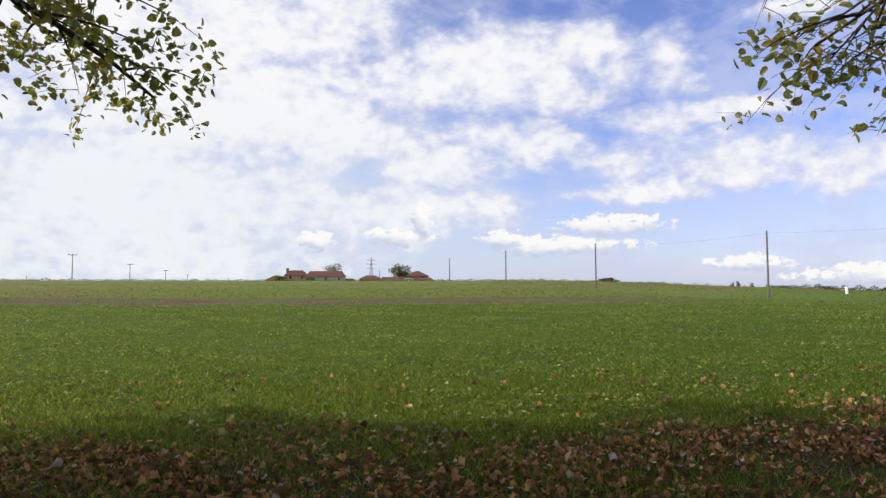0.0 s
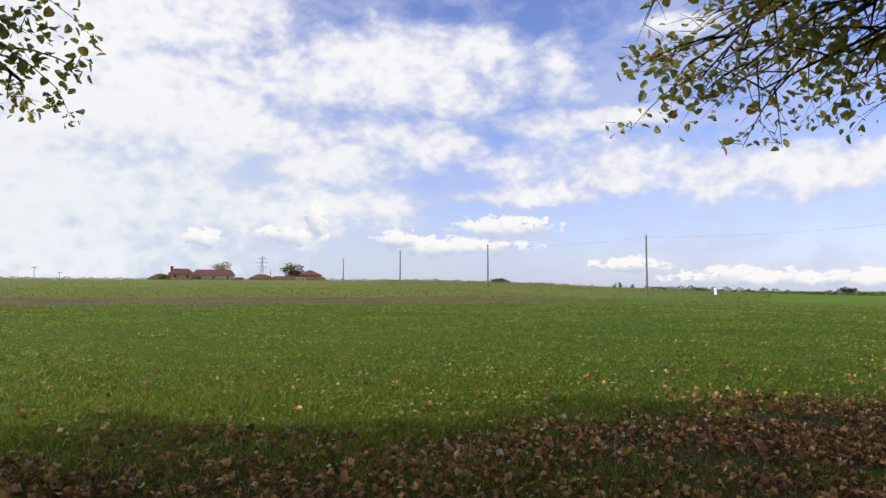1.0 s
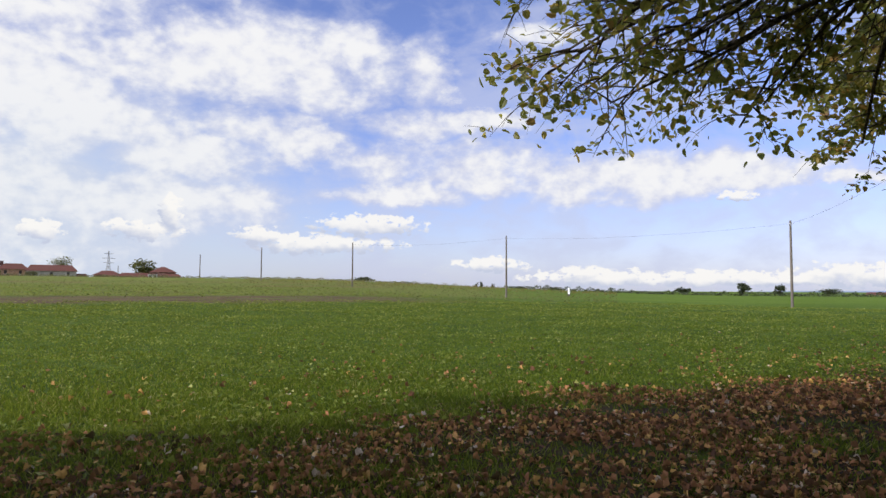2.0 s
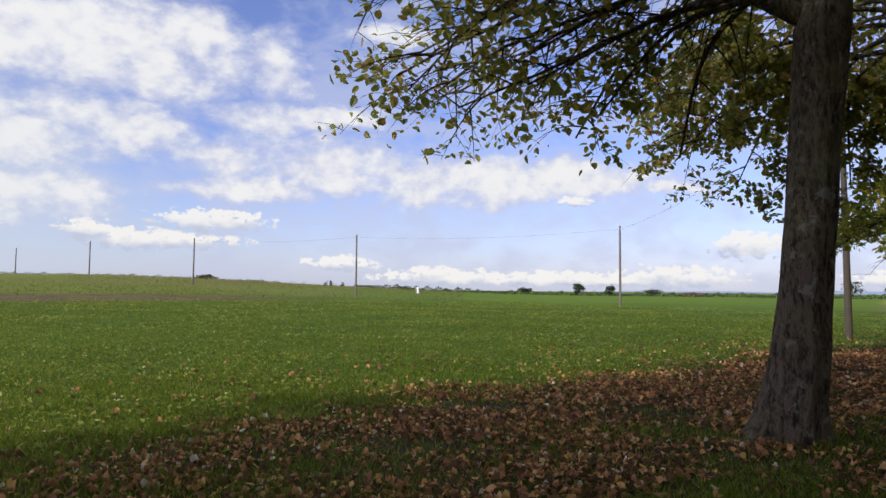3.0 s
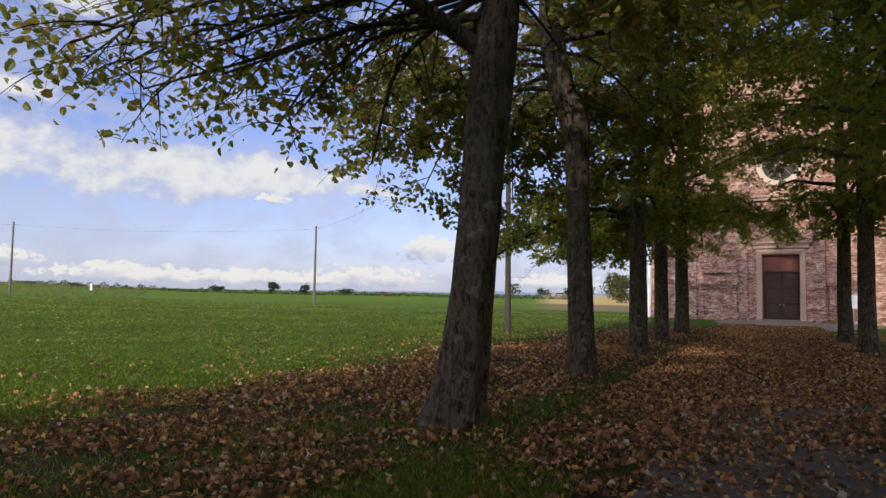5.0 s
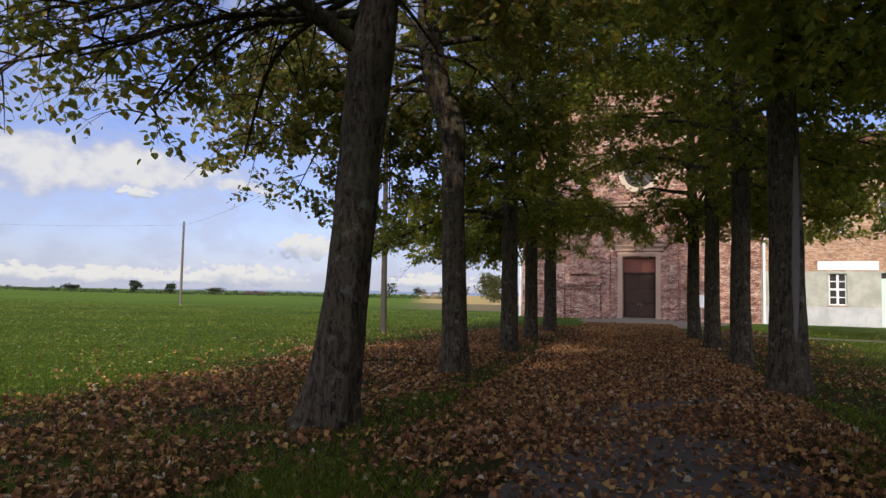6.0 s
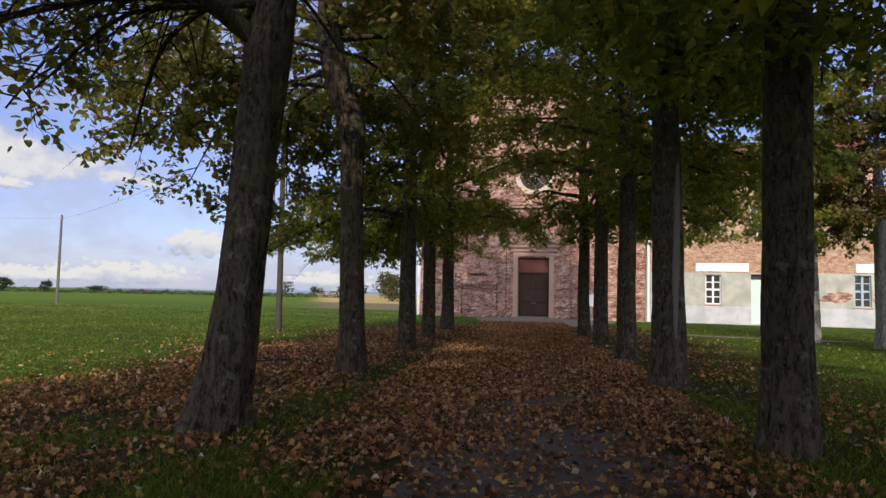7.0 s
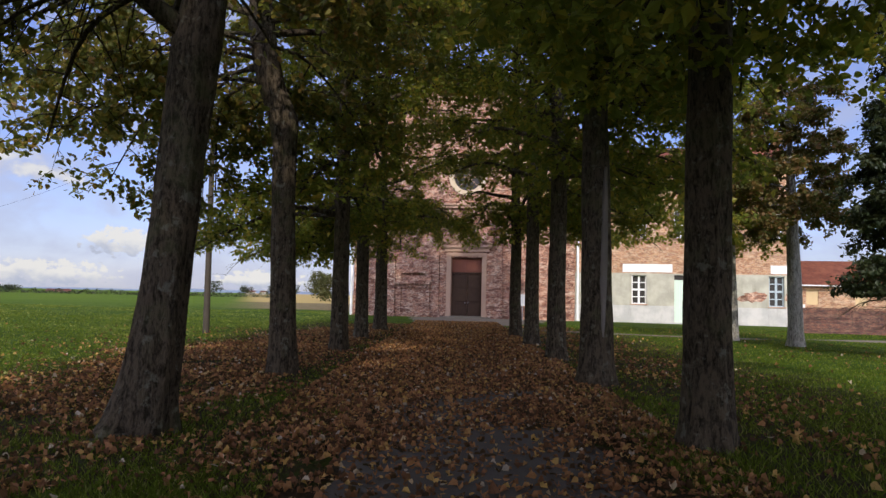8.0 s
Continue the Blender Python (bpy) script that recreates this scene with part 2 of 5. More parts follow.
def brick_material(name, tones, mortar, wear=0.3, pale=(0.45, 0.38, 0.31)):
    """Old brickwork 25 x 7 cm on a wall whose local x runs along it."""
    m, g = material(name, 0.9)
    p = g.node("ShaderNodeSeparateXYZ", {0: g.at})
    flat = g.node("ShaderNodeCombineXYZ", {0: g.math("ADD", p.outputs[0], p.outputs[1]), 1: p.outputs[2], 2: 0.0}).outputs[0]
    b = g.node("ShaderNodeTexBrick", {"Vector": flat, "Color1": (*tones[0], 1), "Color2": (*tones[1], 1), "Mortar": (*mortar, 1), "Scale": 1.0,
                                      "Mortar Size": 0.010, "Mortar Smooth": 0.3, "Bias": 0.1, "Brick Width": 0.27, "Row Height": 0.085})
    blot = g.noise(g.scaled(g.at, (1.2, 1.2, 2.6)), 1.0, 8, 0.72)
    spot = g.noise(g.scaled(g.at, (3.0, 3.0, 7)), 1.0, 6, 0.75)
    row = g.noise(g.scaled(g.at, (0.9, 0.9, 8)), 1.0, 4, 0.6)
    c = g.mix(g.ramp(spot, 0.44, 0.58, 0.0, 0.9), b.outputs["Color"], tones[2])
    c = g.mix(g.math("MULTIPLY", g.ramp(blot, 0.48, 0.62), wear), c, pale)
    c = g.mix(g.math("MULTIPLY", g.ramp(g.noise(g.scaled(g.at, (3.2, 3.2, 11)), 1.0, 7, 0.75), 0.50, 0.58), wear), c, (0.085, 0.05, 0.042))
    c = g.mix(g.math("MULTIPLY", g.ramp(row, 0.56, 0.66), wear), c, tones[1])
    c = g.mix(g.math("MULTIPLY", g.ramp(g.noise(g.scaled(g.at, (1.1, 1.1, 3.2)), 1.0, 8, 0.7, 0.4), 0.47, 0.60), wear), c, tuple(v * 0.55 for v in tones[1]))
    speck = g.noise(g.scaled(g.at, (4.5, 4.5, 10)), 1.0, 5, 0.7)
    c = g.mix(g.math("MULTIPLY", g.ramp(speck, 0.56, 0.63), wear), c, pale)
    h = g.math("ADD", g.math("MULTIPLY", b.outputs["Fac"], -1.0), g.math("MULTIPLY", spot, 1.2))
    paint(g, c, h, 0.02, 0.9)
    return m


def plaster_material(name, a, b, stain=(0.30, 0.27, 0.20)):
    m, g = material(name, 0.9)
    n = g.noise(g.at, 0.9, 7, 0.62)
    run = g.noise(g.scaled(g.at, (2.2, 2.2, 0.35)), 1.0, 6, 0.6)
    c = g.mix(g.ramp(n, 0.35, 0.65), a, b)
    c = g.mix(g.ramp(run, 0.52, 0.72, 0.0, 0.55), c, stain)
    paint(g, c, g.noise(g.at, 30.0, 4), 0.006, 0.5)
    return m


def roof_material():
    m, g = material("red_clay_tiles", 0.85)
    p = g.node("ShaderNodeSeparateXYZ", {0: g.at})
    n = g.noise(g.at, 1.2, 6, 0.65)
    s = g.noise(g.scaled(g.at, (6, 3, 3)), 1.0, 4, 0.6)
    c = g.mix(g.ramp(n, 0.35, 0.65), (0.27, 0.085, 0.05), (0.40, 0.14, 0.08))
    c = g.mix(g.ramp(s, 0.5, 0.7, 0.0, 0.6), c, (0.15, 0.075, 0.055))
    paint(g, c, s, 0.03)
    return m


GROUND = ground_material()
BARK = bark_material("lime_bark", (0.022, 0.017, 0.011), (0.115, 0.088, 0.060), 0.35)
PALE_BARK = bark_material("pale_bark", (0.16, 0.145, 0.12), (0.40, 0.37, 0.32), 0.1)
DEAD_WOOD = plain("bare_dead_wood", (0.13, 0.105, 0.088), (0.21, 0.18, 0.155), 3.0, 0.85)
LIME_LEAF = leaf_material("lime_leaves", [(0.0, (0.070, 0.088, 0.024)), (0.36, (0.125, 0.138, 0.034)), (0.66, (0.20, 0.180, 0.042)), (0.88, (0.31, 0.22, 0.046)), (0.97, (0.24, 0.12, 0.04))], 0.45)
GREEN_LEAF = leaf_material("green_leaves", [(0.0, (0.075, 0.115, 0.018)), (0.45, (0.150, 0.190, 0.028)), (0.8, (0.27, 0.255, 0.036)), (0.97, (0.40, 0.29, 0.045))], 0.58)
RUST_LEAF = leaf_material("rusty_leaves", [(0.0, (0.045, 0.060, 0.014)), (0.35, (0.095, 0.090, 0.026)), (0.65, (0.16, 0.105, 0.035)), (0.95, (0.19, 0.09, 0.04))])
DARK_LEAF = leaf_material("dark_needles", [(0.0, (0.010, 0.020, 0.010)), (0.5, (0.020, 0.034, 0.014)), (0.95, (0.035, 0.045, 0.018))], 0.15)
FALLEN = leaf_material("fallen_leaves", [(0.0, (0.040, 0.022, 0.016)), (0.32, (0.14, 0.062, 0.037)), (0.60, (0.31, 0.138, 0.070)), (0.80, (0.44, 0.21, 0.098)), (0.95, (0.58, 0.36, 0.11)), (0.99, (0.50, 0.41, 0.32))], 0.15, 0.75, 0.08)
BLADE = leaf_material("grass_blades", [(0.0, (0.016, 0.036, 0.004)), (0.5, (0.052, 0.098, 0.007)), (0.85, (0.150, 0.205, 0.022)), (0.98, (0.28, 0.26, 0.10))], 0.45, 0.7, 0.04)
WEED = leaf_material("broad_weed_leaves", [(0.0, (0.050, 0.085, 0.010)), (0.55, (0.13, 0.175, 0.022)), (0.88, (0.20, 0.245, 0.05)), (0.98, (0.36, 0.36, 0.12))], 0.3, 0.6, 0.12)
BRICK = brick_material("old_red_brick", [(0.36, 0.130, 0.074), (0.20, 0.070, 0.046), (0.52, 0.27, 0.17)], (0.45, 0.33, 0.24), 0.85, (0.68, 0.49, 0.36))
BRICK_WARM = brick_material("warm_orange_brick", [(0.46, 0.235, 0.115), (0.35, 0.15, 0.08), (0.56, 0.35, 0.20)], (0.48, 0.38, 0.28), 0.5, (0.62, 0.48, 0.33))
OCHRE = plain("ochre_shutter_paint", (0.50, 0.36, 0.19), (0.60, 0.45, 0.26), 3.0, 0.7)
# dark brick, its tones lowered further for the shade on the garden wall
BRICK_DARK = brick_material("dark_shaded_brick", [(0.115, 0.042, 0.030), (0.065, 0.030, 0.026), (0.19, 0.078, 0.050)], (0.13, 0.095, 0.075), 0.6, (0.27, 0.15, 0.10))
STONE = plain("warm_render_moulding", (0.32, 0.19, 0.13), (0.46, 0.31, 0.22), 2.5, 0.85)
CREAM = plain("cream_stone_ring", (0.44, 0.34, 0.23), (0.56, 0.45, 0.33), 2.0, 0.85)
PLASTER = plaster_material("weathered_green_grey_plaster", (0.32, 0.305, 0.24), (0.44, 0.415, 0.33), (0.21, 0.195, 0.14))
WHITEWASH = plaster_material("whitewashed_plinth", (0.38, 0.37, 0.345), (0.50, 0.48, 0.445), (0.29, 0.275, 0.245))
WHITE = plain("white_paint", (0.64, 0.63, 0.60), (0.76, 0.75, 0.72), 3.0, 0.6)
MINT = plain("pale_green_paint", (0.50, 0.62, 0.50), (0.60, 0.72, 0.60), 3.0, 0.55)
DOOR_WOOD = plain("dark_door_wood", (0.030, 0.018, 0.012), (0.070, 0.040, 0.026), 4.0, 0.85)
DOOR_RED = plain("red_brown_boards", (0.13, 0.045, 0.03), (0.19, 0.07, 0.045), 4.0, 0.7)
GRAVEL = plain("grey_gravel", (0.075, 0.065, 0.055), (0.155, 0.135, 0.115), 5.0, 0.95, depth=0.02)
PAVING = plain("pale_path_grit", (0.13, 0.108, 0.082), (0.23, 0.192, 0.148), 3.0, 0.95)
POLE_WOOD = plain("grey_pole_wood", (0.085, 0.072, 0.060), (0.17, 0.148, 0.122), 5.0, 0.85)
DARK_POLE = plain("creosoted_pole_wood", (0.035, 0.028, 0.022), (0.085, 0.070, 0.055), 5.0, 0.85)
STEEL = plain("galvanised_steel", (0.30, 0.31, 0.32), (0.40, 0.41, 0.42), 6.0, 0.5, 0.6)
CABLE = plain("black_cable", (0.05, 0.05, 0.05), (0.08, 0.08, 0.08), 6.0, 0.6)
ROOF = roof_material()
SHEET = plain("pale_corrugated_sheet", (0.58, 0.56, 0.52), (0.70, 0.68, 0.64), 2.0, 0.6)
# blue of the air's haze, put into the far hills' base colour
HILL = plain("haze_tinted_hill", (0.20, 0.25, 0.34), (0.24, 0.29, 0.38), 0.004, 1.0)
OLD_ROOF = plain("old_dark_clay_tiles", (0.085, 0.036, 0.028), (0.15, 0.062, 0.045), 0.9, 0.9)
FAR_LEAF = leaf_material("greyish_far_leaves", [(0.0, (0.040, 0.048, 0.020)), (0.5, (0.075, 0.085, 0.032)), (0.95, (0.13, 0.12, 0.05))], 0.3)
GLASS, gg = material("window_glass", 0.35)
paint(gg, (0.030, 0.026, 0.022))
gg.put(gg.shader.inputs["Specular IOR Level"], 0.25)

# ---- shape helpers ----


def box(bm, x0, x1, y0, y1, z0, z1, bevel=0.0):
    made = bmesh.ops.create_cube(bm, size=1.0)["verts"]
    bmesh.ops.transform(bm, matrix=Matrix.Translation(((x0 + x1) / 2, (y0 + y1) / 2, (z0 + z1) / 2)) @ Matrix.Diagonal((x1 - x0, y1 - y0, z1 - z0, 1)), verts=made)
    if bevel:
        edges = list({e for v in made for e in v.link_edges})
        bmesh.ops.bevel(bm, geom=edges, offset=bevel, segments=1, affect="EDGES")
    return bm


def boxes(*rows, bevel=0.0):
    bm = bmesh.new()
    for r in rows:
        box(bm, *r, bevel=bevel)
    return bm


def part(name, bm, mat, parent=None, label=""):
    """Links a bmesh as one mesh object under a thing or a part."""
    mesh = bpy.data.meshes.new(name)
    bm.to_mesh(mesh)
    bm.free()
    mesh.materials.append(mat)
    ob = new(name, mesh)
    ob.parent = parent
    if label:
        ob["label"] = label
    return ob


def raw(name, verts, faces, mat, parent=None, smooth=False):
    """A mesh object from arrays: vertices and equal-sided faces."""
    mesh = bpy.data.meshes.new(name)
    verts = np.asarray(verts, dtype=np.float32).reshape(-1, 3)
    faces = np.asarray(faces, dtype=np.int32)
    k = faces.shape[1]
    mesh.vertices.add(len(verts))
    mesh.vertices.foreach_set("co", verts.ravel())
    mesh.loops.add(faces.size)
    mesh.loops.foreach_set("vertex_index", faces.ravel())
    mesh.polygons.add(len(faces))
    mesh.polygons.foreach_set("loop_start", np.arange(0, faces.size, k, dtype=np.int32))
    mesh.polygons.foreach_set("use_smooth", np.full(len(faces), smooth))
    mesh.update(calc_edges=True)
    mesh.materials.append(mat)
    ob = new(name, mesh)
    ob.parent = parent
    return ob


def thing(name, m, label, category, group="", kind=""):
    ob = new(name)
    ob.empty_display_size = 0.2
    ob.matrix_world = m
    return tagged(ob, label, category, group, kind)


def smooth(v, a, b):
    k = np.clip((v - a) / (b - a), 0, 1)
    return k * k * (3 - 2 * k)


def height(x, y):
    """The lie of the land: flat round the avenue, a low swell to the north, falling off behind its crest."""
    r = np.hypot(x, y)
    bearing = np.degrees(np.arctan2(x, y))
    crest = 5.5 * (1 - smooth(bearing, 12, 52)) * smooth(bearing, -120, -60)
    ripple = 0.05 * np.sin(x * 0.43 + 1.3 * np.sin(y * 0.21)) * np.sin(y * 0.37) * smooth(np.abs(y), 9, 16) * (1 - smooth(r, 60, 120))
    return crest * smooth(r, 10, 290) * (1 - 0.75 * smooth(r, 300, 520)) + ripple


def tube(verts, faces, points, radii, sides=6):
    """Adds a tapered tube along points to the lists."""
    base, n = len(verts), len(points)
    for k, (p, r) in enumerate(zip(points, radii)):
        ahead = (points[min(k + 1, n - 1)] - points[max(k - 1, 0)]).normalized()
        side = ahead.cross(Vector((0.31, 0.17, 0.93))).normalized()
        up = side.cross(ahead)
        for s in range(sides):
            a = 2 * math.pi * s / sides
            verts.append(p + (side * math.cos(a) + up * math.sin(a)) * r)
    for k in range(n - 1):
        for s in range(sides):
            t = (s + 1) % sides
            faces.append((base + k * sides + s, base + k * sides + t, base + (k + 1) * sides + t, base + (k + 1) * sides + s))


def leaves(name, centres, sizes, mat, parent, rng, droop=0.5, fine=True, width=0.8, lying=False):
    """Many leaves as one mesh: each folded along its midrib, hanging by its stalk end."""
    n = len(centres)
    c = np.asarray(centres).reshape(n, 1, 3)
    d = rng.normal(size=(n, 3)) * (1, 1, 0.5) + (0, 0, -droop)
    d /= np.linalg.norm(d, axis=1, keepdims=True)
    s = np.cross(d, rng.normal(size=(n, 3)) * (0.6, 0.6, 1) + (0, 0, 0.6))
    s /= np.linalg.norm(s, axis=1, keepdims=True) + 1e-6
    u = np.cross(s, d)
    if lying:
        a = rng.uniform(0, 6.283, n)
        d = np.stack([np.cos(a), np.sin(a), rng.normal(0, 0.24, n)], 1)
        s = np.stack([-np.sin(a), np.cos(a), rng.normal(0, 0.32, n)], 1)
        u = np.cross(d, s)
    if fine and not lying:
        shape = np.array([(0, 0, 0), (0.40, 0.06, 0.06), (0.52, 0.42, 0.12), (0.30, 0.80, 0.07), (0, 1.0, -0.06), (-0.30, 0.80, 0.07), (-0.52, 0.42, 0.12), (-0.40, 0.06, 0.06)])
        quad = np.array([(0, 1, 2, 3), (0, 3, 4, 5), (0, 5, 6, 7)])
    elif fine:
        shape = np.array([(0, 0, 0), (0.42, 0.14, 0.09), (0.40, 0.60, 0.13), (0, 1.0, -0.06), (-0.40, 0.60, 0.13), (-0.42, 0.14, 0.09)])
        quad = np.array([(0, 1, 2, 3), (0, 3, 4, 5)])
    else:
        shape = np.array([(0, 0, 0), (0.45, 0.42, 0.10), (0, 1.0, 0), (-0.45, 0.42, 0.10)])
        quad = np.array([(0, 1, 2), (0, 2, 3)])
    sz = np.asarray(sizes).reshape(n, 1, 1)
    curl = rng.uniform(-2.0, 6.0, (n, 1, 1)) if lying else 1.0
    broad = rng.uniform(0.7, 1.1, (n, 1, 1)) * width
    v = c + sz * (shape[None, :, 0:1] * broad * s[:, None] + shape[None, :, 1:2] * d[:, None] + shape[None, :, 2:3] * curl * u[:, None])
    f = quad[None] + (np.arange(n) * len(shape))[:, None, None]
    return raw(name, v, f.reshape(-1, quad.shape[1]), mat, parent)

# ---- the land ----


def land():
    radii = np.concatenate([np.linspace(0.5, 40, 80), np.geomspace(41, 600, 110), np.geomspace(630, 4200, 22)])
    turns = np.radians(np.arange(0, 360, 1.5))
    r, a = np.meshgrid(radii, turns, indexing="ij")
    x, y = r * np.cos(a), r * np.sin(a)
    z = height(x, y)
    verts = np.stack([x, y, z], -1).reshape(-1, 3)
    n = len(turns)
    k, j = np.meshgrid(np.arange(len(radii) - 1), np.arange(n), indexing="ij")
    t = (j + 1) % n
    faces = np.stack([k * n + j, (k + 1) * n + j, (k + 1) * n + t, k * n + t], -1).reshape(-1, 4)
    verts = np.vstack([verts, [[0, 0, 0]]])
    ob = raw("ground", verts, faces, GROUND, smooth=True)
    cap = raw("ground_core", np.vstack([verts[:n], [[0, 0, 0]]]), [(j, (j + 1) % n, n) for j in range(n)], GROUND, ob)
    return tagged(ob, "wide green field of short grass with a ploughed strip", "ground", kind="structure")


land()


def strip(name, lines, z, mat, label, category):
    """A thin raised slab between two edge lines, given as rows of (x, y, x, y), with uneven edges and a rounded rim."""
    rng = random.Random(len(lines))
    fine = []
    for p, q in zip(lines, lines[1:]):
        n = max(1, int(math.dist(p[:2], q[:2]) / 0.5))
        fine += [tuple(a + (b - a) * k / n for a, b in zip(p, q)) for k in range(n)]
    fine.append(lines[-1])
    verts, faces, m = [], [], 9
    for x0, y0, x1, y1 in fine:
        j0, j1 = rng.uniform(-0.03, 0.03), rng.uniform(-0.03, 0.03)
        for k in range(m):
            s = j0 + (1 + j1 - j0) * k / (m - 1)
            verts.append((x0 + (x1 - x0) * s, y0 + (y1 - y0) * s, -0.03 if k in (0, m - 1) else z + 0.012 * math.sin(math.pi * k / (m - 1))))
    for i in range(len(fine) - 1):
        for k in range(m - 1):
            faces.append((i * m + k, i * m + k + 1, (i + 1) * m + k + 1, (i + 1) * m + k))
    return tagged(raw(name, verts, faces, mat, smooth=True), label, category, kind="structure")


strip("path", [(-30, 1.3, -30, -2.0), (37, 1.2, 37, -1.9)], 0.010, GRAVEL, "grey gravel avenue path strewn with fallen leaves", "path")
strip("forecourt", [(37.02, 2.0, 37.02, -2.6), (42, 3.0, 41, -4.4), (47, 3.6, 47, -7.0), (52.6, 4.2, 51.2, -8)], 0.014, PAVING, "pale grit forecourt before the church door", "forecourt")
strip("side_path", [(34.4, -3.2, 36.4, -3.3), (31.6, -9.0, 33.0, -9.0), (30.4, -12.5, 31.6, -12.5), (31.0, -17, 32.2, -17), (31.6, -28, 32.8, -28)], 0.008, PAVING, "narrow pale grit path across the lawn", "path")

# ---- trees ----


def bezier_limb(start, az, length, rise, droop, rng, n=9):
    pts = []
    side = Vector((-math.sin(az), math.cos(az), 0))
    out = Vector((math.cos(az), math.sin(az), 0))
    w1, w2 = rng.uniform(-0.35, 0.35), rng.uniform(-0.3, 0.3)
    for k in range(n + 1):
        s = k / n
        pts.append(start + out * (length * s) + side * (w1 * math.sin(s * 4.0) + w2 * s * s * 2) + Vector((0, 0, rise * s - droop * s * s + 0.06 * math.sin(s * 9 + w1 * 9))))
    return pts


def trunk_mesh(parent, points, radii, mat, sides=28, flare=0.44, seed=1, buttress=None):
    """A trunk that follows points, with root flare and shallow vertical ridges."""
    rng = random.Random(seed)
    phase = [rng.uniform(0, 6.28) for _ in range(4)]
    verts, faces = [], []
    rings = []
    steps = 56
    n = len(points) - 1
    for k in range(steps + 1):
        s = k / steps * n
        i = min(int(s), n - 1)
        rings.append((points[i].lerp(points[i + 1], s - i), radii[i] + (radii[i + 1] - radii[i]) * (s - i)))
    for p, r in rings:
        root = flare * math.exp(-max(p.z, 0) / 0.30)
        for j in range(sides):
            a = 2 * math.pi * j / sides
            k = 1 + root * (0.6 + 0.4 * math.sin(a * 5 + phase[0]) + 0.15 * math.sin(a * 3 + phase[2])) + 0.035 * math.sin(a * 7 + phase[1] + p.z * 0.8) + 0.05 * noise.noise(Vector((math.cos(a) * 2, math.sin(a) * 2, p.z * 0.9 + seed)))
            k += 0.03 * noise.noise(Vector((math.cos(a) * 7, math.sin(a) * 7, p.z * 2.1 + seed)))
            k += 0.035 * noise.noise(Vector((math.cos(a) * 11, math.sin(a) * 11, p.z * 1.3 - seed)))
            if buttress is not None:
                k += 0.95 * math.exp(-max(p.z, 0) / 0.34) * max(0.0, math.cos(a - radians(buttress))) ** 3
            verts.append((p.x + math.cos(a) * r * k, p.y + math.sin(a) * r * k, p.z))
    for k in range(steps):
        for j in range(sides):
            t = (j + 1) % sides
            faces.append((k * sides + j, k * sides + t, (k + 1) * sides + t, (k + 1) * sides + j))
    return raw("trunk", verts, faces, mat, parent, True)


def crown_of(parent, limbs, rng, np_rng, per_twig, size, mat, bark, fine, density=1.0, floor=2.7, twig_scale=1.0, toward=None, upper=1.0, gaps=0.0):
    """Limbs with their twigs, each a part, and one crown of leaves."""
    centres = []
    for pts, r0 in limbs:
        verts, faces = [], []
        n = len(pts) - 1
        tube(verts, faces, pts, [r0 * (1 - 0.85 * k / n) + 0.008 for k in range(n + 1)], 6)
        length = sum((pts[k + 1] - pts[k]).length for k in range(n))
        count = max(4, int(length * 2.6 * density))
        for b in range(count):
            s = 0.22 + 0.78 * (b + rng.random()) / count
            i = min(int(s * n), n - 1)
            base = pts[i].lerp(pts[i + 1], s * n - i)
            ahead = (pts[i + 1] - pts[i]).normalized()
            turn = (1 if b % 2 else -1) * rng.uniform(0.5, 1.2)
            out = Matrix.Rotation(turn, 3, "Z") @ ahead
            out.z = rng.uniform(-0.35, 0.35)
            long = (length * rng.uniform(0.16, 0.30) * (1.15 - 0.5 * s) + 0.25) * twig_scale
            sag = rng.uniform(0.15, 0.55) * long
            twig = [base + out * (long * q) + Vector((0, 0, -sag * q * q)) for q in (0, 0.25, 0.5, 0.75, 1.0)]
            tube(verts, faces, twig, [0.018, 0.014, 0.010, 0.007, 0.003], 4 if fine else 3)
            for w in range(3):
                q = (0.35, 0.65, 0.95)[w]
                j = min(int(q * 4), 3)
                at = twig[j].lerp(twig[j + 1], q * 4 - j)
                o2 = Matrix.Rotation(rng.uniform(-1.4, 1.4), 3, "Z") @ out
                o2.z = rng.uniform(-0.9, 0.25)
                l2 = rng.uniform(0.3, 0.75) * twig_scale
                end = at + o2 * l2
                tube(verts, faces, [at, at.lerp(end, 0.5) + Vector((0, 0, 0.03)), end], [0.006, 0.004, 0.002], 3)
                for h in range(int(per_twig * (upper if pts[0].z > 6.8 else 1.0))):
                    centres.append(at.lerp(end, rng.uniform(0.1, 1.05)) + Vector((rng.gauss(0, 0.09), rng.gauss(0, 0.09), rng.gauss(-0.02, 0.08))))
        raw("limb", verts, faces, bark, parent, True)
    centres = np.array([tuple(c) for c in centres if c.z > floor])
    if toward is not None:
        reach = centres[:, 0] * math.cos(radians(toward)) + centres[:, 1] * math.sin(radians(toward))
        centres = centres[((reach < 1.2) | (centres[:, 2] > 3.9)) & ((reach < 2.2) | (centres[:, 2] > 6.3))]
    if gaps:
        x, y, z = centres.T
        clump = np.sin(2.6 * x + 1.7 * np.sin(1.9 * z)) + np.sin(2.9 * y + 1.5 * np.sin(2.3 * x + 1)) + np.sin(3.3 * z + 1.9 * y)
        centres = centres[clump + np_rng.normal(0, 0.35, len(x)) > gaps]
    sizes = np_rng.uniform(size * 0.65, size * 1.2, len(centres))
    leaves("crown", centres, sizes, mat, parent, np_rng, 0.6, fine)
    return len(centres)


